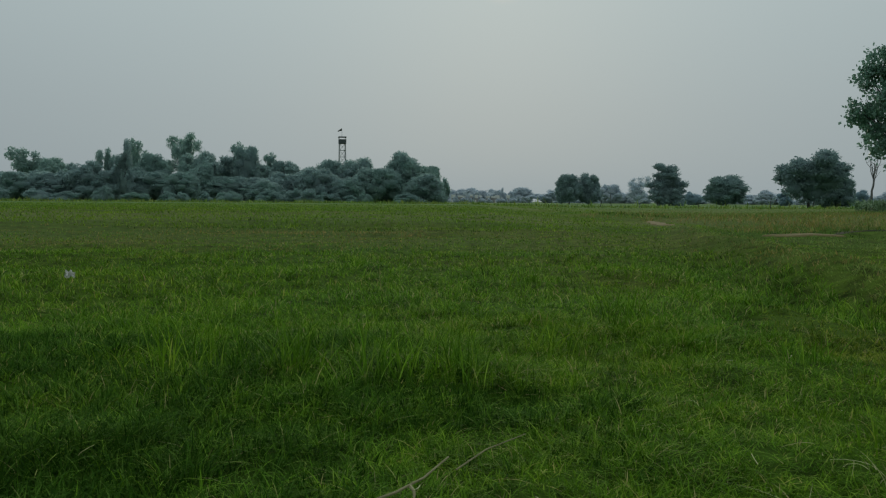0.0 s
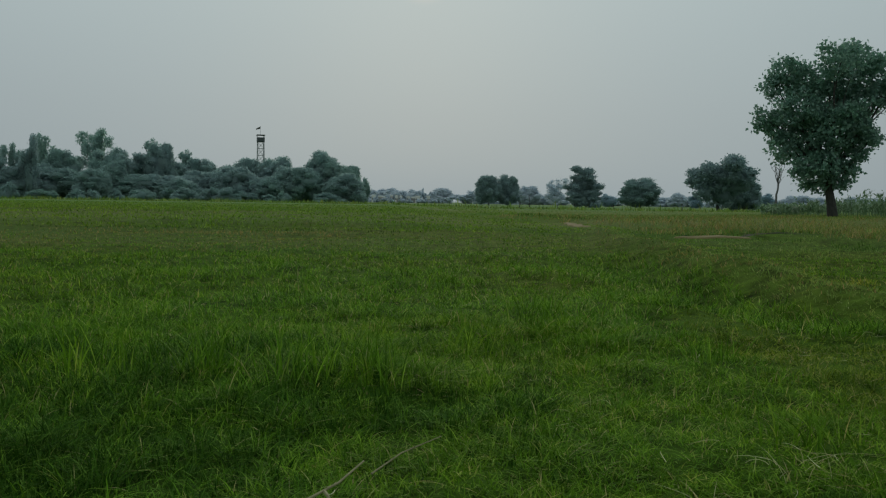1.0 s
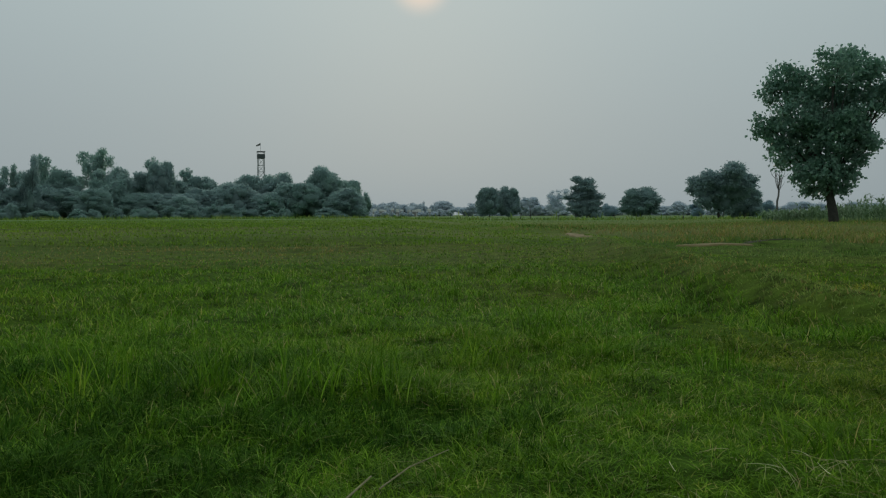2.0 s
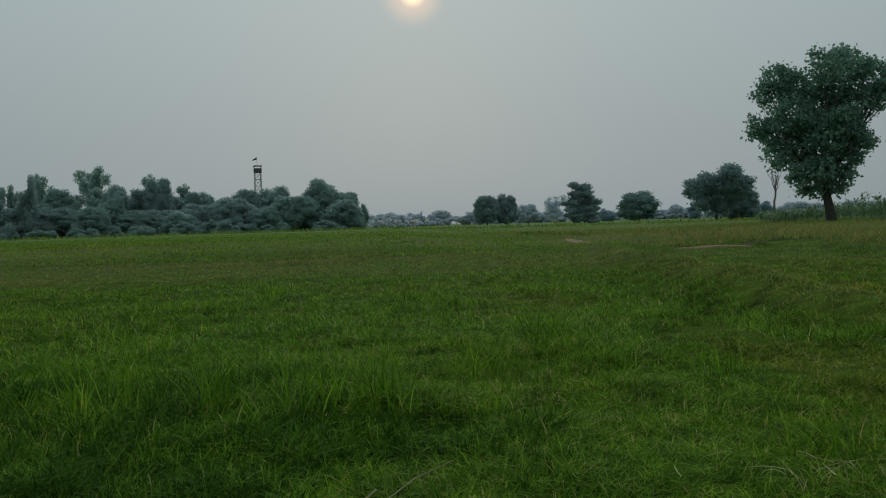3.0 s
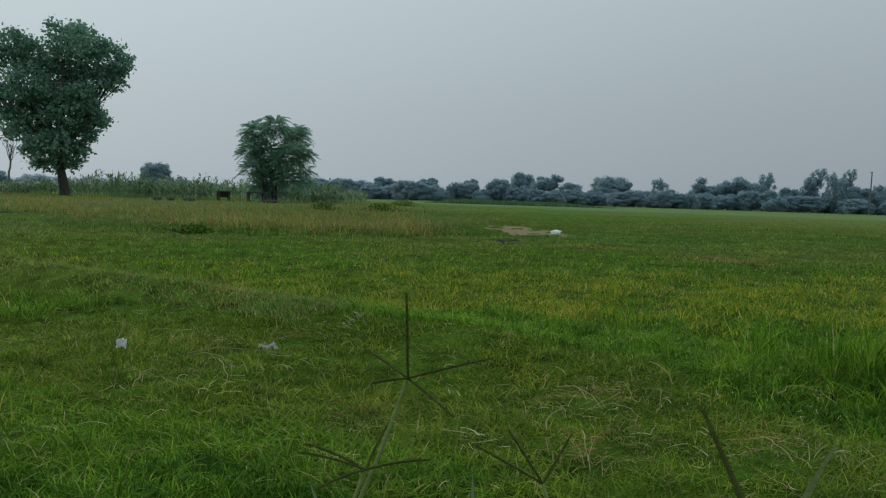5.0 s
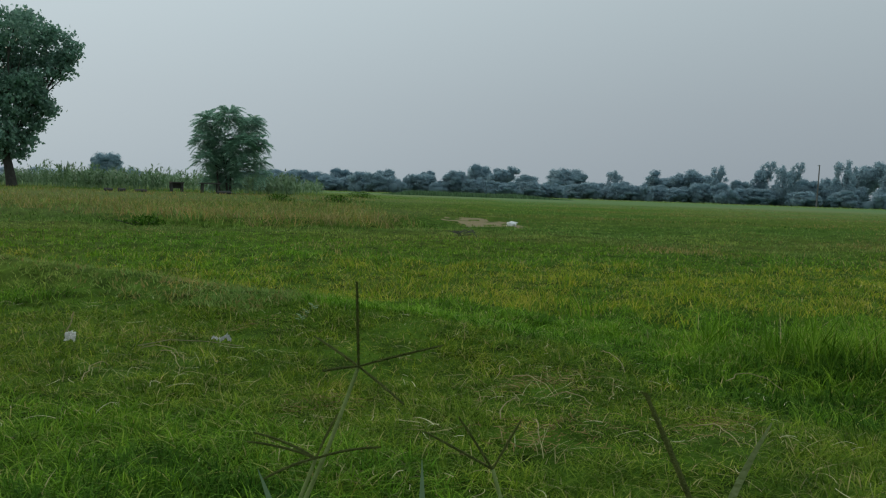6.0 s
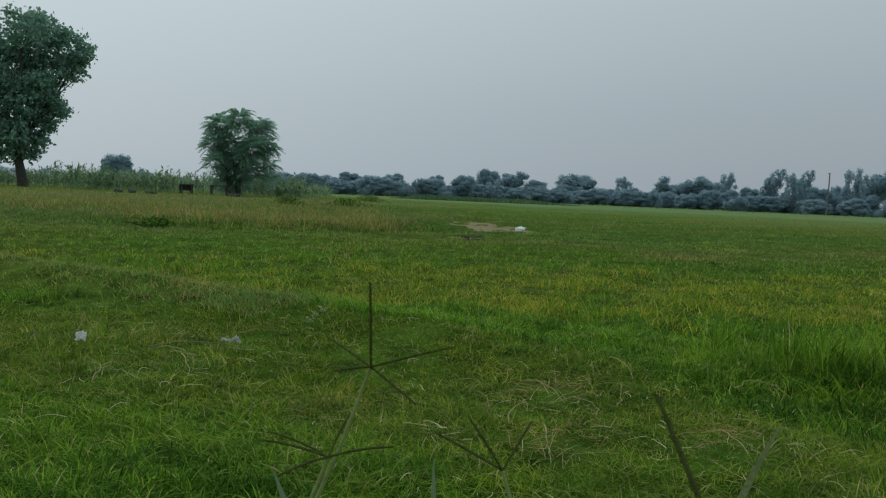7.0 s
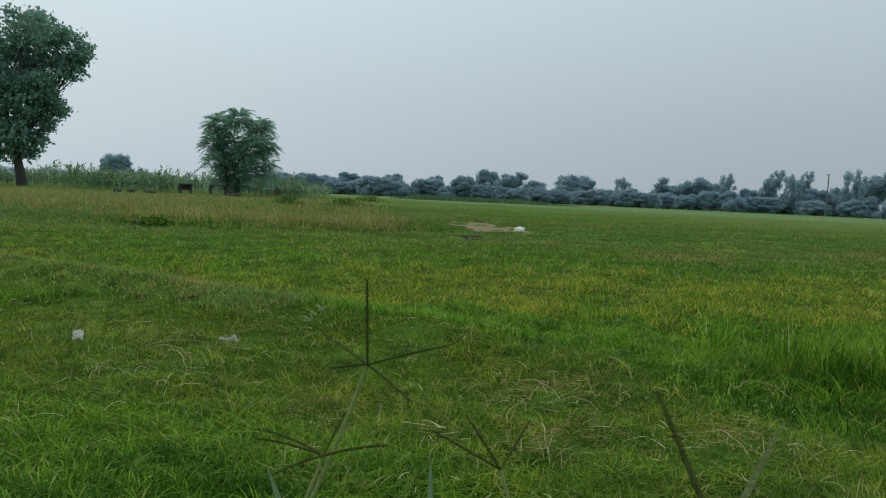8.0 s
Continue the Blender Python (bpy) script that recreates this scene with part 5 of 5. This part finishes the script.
def blade_leaf(a, b, w, parent, mat=M_STEM):
    bm = bmesh.new()
    a, b = Vector(a), Vector(b)
    side = (b - a).cross(Vector((0.6, 0.7, 0))).normalized()
    L, R = [], []
    for i in range(9):
        u = i / 8
        p = a.lerp(b, u) + Vector((0, 0, 0.05 * (b - a).length * math.sin(math.pi * u)))
        k = w * math.sin(math.pi * (0.22 + 0.78 * u)) + 0.0002
        L.append(bm.verts.new(p - side * k))
        R.append(bm.verts.new(p + side * k + Vector((0, 0, 0.001))))
    for i in range(8):
        bm.faces.new((L[i], L[i + 1], R[i + 1], R[i]))
    return part("leaf", bm, mat, parent)


def finger_grass(stem, hubs, leaves, label, r=0.0021, sag=0.03):
    """A stem through its points, with seed fingers from each hub."""
    x, y = stem[0][0], stem[0][1]
    plant = new("finger_grass")
    off = Vector((x, y, land1(x, y)))
    loc = lambda p: Vector(p) - off
    stalk([Vector((0, 0, -0.02))] + [loc(p) for p in stem[1:]], 0.0026, 0.0016, plant)
    for hub, tips in hubs:
        for t in tips:
            spike(loc(hub), loc(t), r, "seed_finger", plant, sag)
    for a, b, w in leaves:
        blade_leaf(loc(a), loc(b), w, plant, M_PALE_STEM if w < 0.002 else M_WEED)
    plant.matrix_basis = Matrix.Translation(off)
    tagged(plant, label, "grass plant", "finger grass plants")


finger_grass([(0.60, 0.50, 0.0), (0.645, 0.468, 0.26), (0.673, 0.452, 0.327), (0.692, 0.440, 0.38), (0.713, 0.428, 0.447)],
             [((0.713, 0.428, 0.447), [(0.696, 0.416, 0.525), (0.737, 0.355, 0.475), (0.687, 0.352, 0.435), (0.643, 0.398, 0.46), (0.733, 0.506, 0.463)])], [],
             "upright stalk of finger grass with five spread seed spikes")
finger_grass([(0.61, 0.49, 0.0), (0.655, 0.455, 0.30), (0.668, 0.430, 0.376)],
             [((0.668, 0.430, 0.376), [(0.638, 0.482, 0.394), (0.662, 0.501, 0.394), (0.61, 0.427, 0.381), (0.694, 0.433, 0.414), (0.69, 0.379, 0.4)])],
             [((0.595, 0.362, 0.30), (0.569, 0.383, 0.402), 0.0032)],
             "shorter stalk of finger grass with drooping seed spikes", 0.0021, 0.14)
finger_grass([(0.64, 0.07, 0.0), (0.63, 0.075, 0.30), (0.615, 0.075, 0.42)],
             [((0.615, 0.075, 0.42), [(0.626, 0.12, 0.494)])], [((0.615, 0.075, 0.42), (0.592, 0.041, 0.497), 0.0019)],
             "finger grass stalk with a seed spike and a pale leaf", 0.0029)
finger_grass([(0.79, 0.29, 0.0), (0.775, 0.300, 0.30), (0.764, 0.319, 0.37)],
             [((0.764, 0.319, 0.37), [(0.744, 0.378, 0.396), (0.747, 0.343, 0.414), (0.793, 0.312, 0.409)])],
             [((0.655, 0.300, 0.29), (0.652, 0.302, 0.407), 0.003)],
             "thin stalk of finger grass with three seed spikes")


# ---------------------------------------------------------------- litter, twigs and tussocks
def crumpled(name, x, y, sx, sy, sz, mat, label, category, seed, up=0.0, n=9, tilt=0.0, turn=0.0):
    """A crumpled sheet: creased, folded over, with a thickness."""
    g = np.random.default_rng(seed)
    bm = bmesh.new()
    noise_off = Vector(g.uniform(-50, 50, 3))
    grid = []
    for j in range(n):
        row = []
        for i in range(n):
            u, v = i / (n - 1) - 0.5, j / (n - 1) - 0.5
            p = Vector((u * sx, v * sy, 0))
            k = noise.noise_vector(Vector((u * 6, v * 6, 0)) + noise_off)
            p += Vector((k.x * sx * 0.16, k.y * sy * 0.16, k.z * sz))
            p.z += sz * (0.55 - abs(u) * 1.1)
            row.append(bm.verts.new(p))
        grid.append(row)
    for j in range(n - 1):
        for i in range(n - 1):
            bm.faces.new((grid[j][i], grid[j][i + 1], grid[j + 1][i + 1], grid[j + 1][i]))
    bmesh.ops.solidify(bm, geom=bm.faces[:], thickness=0.0015)
    me = bpy.data.meshes.new(name)
    bm.to_mesh(me)
    bm.free()
    me.materials.append(mat)
    ob = new(name, me)
    ob.matrix_basis = pose(x, y, land1(x, y) + up, tilt, 0, turn)
    return tagged(ob, label, category)


crumpled("wrapper", 1.65, 2.74, 0.036, 0.036, 0.016, M_PAPER, "crumpled white printed foil wrapper lying in the grass", "litter", 81, 0.036, 14, 42, -32)
crumpled("paper_scrap", 2.05, 2.41, 0.044, 0.013, 0.022, M_PAPER, "torn white paper scrap on the worn turf", "litter", 83, 0.036, 12, 20, -5)
crumpled("paper_scrap", 2.02, 2.43, 0.028, 0.008, 0.012, M_PAPER, "narrow torn strip of white paper on the turf", "litter", 86, 0.04, 8, 20, -75)
crumpled("plastic_scrap", -3.1, 5.55, 0.06, 0.05, 0.035, M_PLASTIC, "small white plastic scrap caught in tall grass", "litter", 84, 0.05, 9, 50, 20)


def white_bag():
    g = np.random.default_rng(85)
    bm = bmesh.new()
    bmesh.ops.create_icosphere(bm, subdivisions=3, radius=1.0)
    off = Vector((3.1, 7.7, 1.2))
    for v in bm.verts:
        k = 1 + 0.22 * noise.noise(v.co * 1.7 + off) + 0.08 * noise.noise(v.co * 5 + off)
        v.co = Vector((v.co.x * 0.09 * k, v.co.y * 0.07 * k, max(v.co.z, -0.5) * 0.06 * k))
    bag = new("bag")
    part("sack", bm, M_PLASTIC, bag)
    bm = bmesh.new()
    limb(bm, (0.06, 0, 0.03), (0.115, 0.02, 0.04), 0.02, 0.005, g, 3, 0.05)
    part("tied_neck", bm, M_PLASTIC, bag)
    bag.matrix_basis = pose(12.9, 8.67, land1(12.9, 8.67) + 0.045, 0, 0, -52)
    tagged(bag, "full white plastic bag lying on the meadow", "bag")


white_bag()


def twig(name, pts, r0, r1, mat, label, offs=()):
    ob = new(name)
    x, y = pts[0][0], pts[0][1]
    off = Vector((x, y, land1(x, y)))
    bm = bmesh.new()
    P = [Vector(p) - off for p in pts]
    tube(bm, P, [r0 + (r1 - r0) * i / (len(P) - 1) for i in range(len(P))], 7)
    part("stem", bm, mat, ob)
    for a, b, r in offs:
        bm = bmesh.new()
        a, b = Vector(a) - off, Vector(b) - off
        tube(bm, [a, a.lerp(b, 0.5) + Vector((0.004, 0, 0.006)), b], [r, r * 0.8, r * 0.4], 6)
        part("side_shoot", bm, mat, ob)
    ob.matrix_basis = Matrix.Translation(off)
    return tagged(ob, label, "twig")


twig("twig", [(-0.33, 1.44, 0.05), (-0.247, 1.524, 0.06), (-0.205, 1.606, 0.062), (-0.166, 1.703, 0.075)], 0.0032, 0.002, M_TWIG, "pale peeled broken twig lying in the turf", [((-0.225, 1.56, 0.06), (-0.21, 1.50, 0.05), 0.004)])
twig("twig", [(-0.15, 1.70, 0.05), (-0.094, 1.798, 0.065), (-0.05, 1.85, 0.07), (-0.01, 1.896, 0.075)], 0.002, 0.001, M_TWIG, "thin dry twig in the turf")
twig("twig", [(1.735, 2.947, 0.03), (1.755, 2.94, 0.07), (1.763, 2.932, 0.115)], 0.003, 0.002, M_STALK, "dry upright stalk behind the wrapper")
twig("twig", [(1.70, 2.40, 0.07), (1.79, 2.36, 0.085), (1.88, 2.28, 0.08), (1.98, 2.22, 0.06)], 0.0018, 0.0012, M_TWIG, "dry grass stalk lying on the turf")


def tussock(x, y, n, high, mat, label, seed, spread=0.05, lean=0.9, w=0.004):
    g = np.random.default_rng(seed)
    xs, ys = x + g.normal(0, spread, n), y + g.normal(0, spread, n)
    v, t = blades(xs, ys, high * g.uniform(0.5, 1.2, n), np.full(n, w), lean, 4, seed + 1)
    v = v - np.array([x, y, land1(x, y)], np.float32)
    ob = new("tussock", mesh_from("tussock", v, t, mat))
    ob.location = (x, y, land1(x, y))
    return tagged(ob, label, "tussock", kind="stuff")


for _i, (_x, _y, _h) in enumerate(((0.79, 1.89, 0.13), (1.55, 2.38, 0.09), (1.82, 2.28, 0.08), (2.2, 1.22, 0.08), (2.4, 1.24, 0.08), (1.83, 0.92, 0.08), (2.25, 0.67, 0.08), (1.58, 2.2, 0.07), (2.16, 1.44, 0.08), (0.55, 1.75, 0.08), (2.6, 3.5, 0.1))):
    tussock(_x, _y, 16, _h * 0.8, M_STRAW, "bleached dry tuft among the green turf", 120 + _i, 0.05, 1.6, 0.0022)
for _i, (_x, _y, _h, _n) in enumerate(((0.45, 4.1, 0.26, 60), (0.15, 3.4, 0.2, 60), (-0.75, 2.75, 0.22, 90), (-0.45, 2.65, 0.2, 80), (-0.2, 2.72, 0.18, 70), (-1.1, 2.7, 0.22, 80), (3.45, 0.75, 0.24, 120), (3.65, 0.95, 0.24, 120), (3.75, 1.3, 0.2, 90), (4.0, 2.1, 0.18, 60), (3.5, 0.5, 0.26, 110), (1.0, 3.3, 0.14, 50), (0.92, 2.1, 0.12, 60)  )):
    tussock(_x, _y, _n, _h, M_TALL, "rank green tussock standing above the turf", 150 + _i, 0.07, 0.6, 0.005)


def broadleaf_weed(x, y, n, size, seed):
    g = np.random.default_rng(seed)
    plant = new("broadleaf_weed")
    bm = bmesh.new()
    limb(bm, (0, 0, -0.01), (0.01, 0, size), 0.002, 0.0012, g, 3, 0.05)
    part("stem", bm, M_STEM, plant)
    for i in range(n):
        a = i * 2.4
        bm = bmesh.new()
        c = Vector((0, 0, size * (0.45 + 0.55 * i / n)))
        d = Vector((math.cos(a), math.sin(a), 0.35 - 0.2 * (i % 2)))
        s = Vector((-math.sin(a), math.cos(a), 0))
        L = size * g.uniform(0.55, 0.85)
        ring = [c, c + d * L * 0.4 + s * L * 0.26, c + d * L * 0.75 + s * L * 0.2, c + d * L, c + d * L * 0.75 - s * L * 0.2, c + d * L * 0.4 - s * L * 0.26]
        mid = bm.verts.new(c + d * L * 0.5 - Vector((0, 0, 0.06 * L)))
        vs = [bm.verts.new(p) for p in ring]
        for k in range(6):
            bm.faces.new((mid, vs[k], vs[(k + 1) % 6]))
        part("leaf", bm, M_WEED, plant)
    plant.matrix_basis = pose(x, y, land1(x, y))
    tagged(plant, "small broad-leaved green weed in the turf", "weed", "broad-leaved weeds")


for _i, (_x, _y, _s) in enumerate(((2.52, 2.54, 0.035), (2.60, 2.6, 0.03), (2.66, 2.62, 0.035))):
    broadleaf_weed(_x, _y, 7, _s, 200 + _i)


# loose dry stalks that lie where the turf is worn
for _p in (
    ((1.728, 2.428), (1.73, 2.305), (1.73, 2.167)), ((1.745, 2.33), (1.697, 2.192), (1.618, 2.043)), ((1.383, 2.152), (1.46, 2.247), (1.527, 2.257)),
    ((2.274, 1.328), (2.255, 1.25), (2.138, 1.092)), ((2.126, 1.102), (2.135, 1.04), (2.135, 0.979)), ((1.88, 1.092), (1.96, 1.12), (2.035, 1.14)),
    ((2.161, 0.717), (2.118, 0.631), (2.051, 0.567)), ((2.393, 1.437), (2.30, 1.39), (2.21, 1.332)), ((2.825, 1.335), (2.73, 1.24), (2.635, 1.14)),
    ((2.866, 0.904), (3.055, 0.918), (2.976, 0.764)), ((1.901, 1.008), (1.83, 0.95), (1.759, 0.895)),
):
    _g = np.random.default_rng(int(_p[0][0] * 1000))
    _q = []
    for _u in np.linspace(0, 1, 9):
        _x, _y = ((1 - _u) ** 2 * _p[0][k] + 2 * _u * (1 - _u) * _p[1][k] + _u ** 2 * _p[2][k] + _g.normal(0, 0.0035) for k in (0, 1))
        _q.append((_x, _y, land1(_x, _y) + 0.038 + 0.022 * math.sin(math.pi * _u) + _g.normal(0, 0.002)))
    twig("dry_stalk", _q, 0.0015, 0.0009, M_STALK, "bleached dry grass stalk lying on the turf")


def brush_pile(x, y, seed):
    """A low heap of dark dead twigs with a few leaves of grass through it."""
    g = np.random.default_rng(seed)
    heap = new("brush_pile")
    for i in range(16):
        a = g.uniform(0, 6.28)
        c = Vector((g.normal(0, 0.1), g.normal(0, 0.08), 0.04 + g.uniform(0, 0.045)))
        s = Vector((math.cos(a), math.sin(a), g.normal(0, 0.25))) * g.uniform(0.08, 0.2)
        bm = bmesh.new()
        limb(bm, c - s * 0.7, c + s * 0.7, 0.006, 0.002, g, 3, 0.1, 5)
        part("dead_twig", bm, M_DARKWOOD, heap)
    heap.matrix_basis = pose(x, y, land1(x, y), 0, 0, -52)
    tagged(heap, "low heap of dark dead twigs in the meadow", "brush pile")


brush_pile(9.2, 6.87, 301)
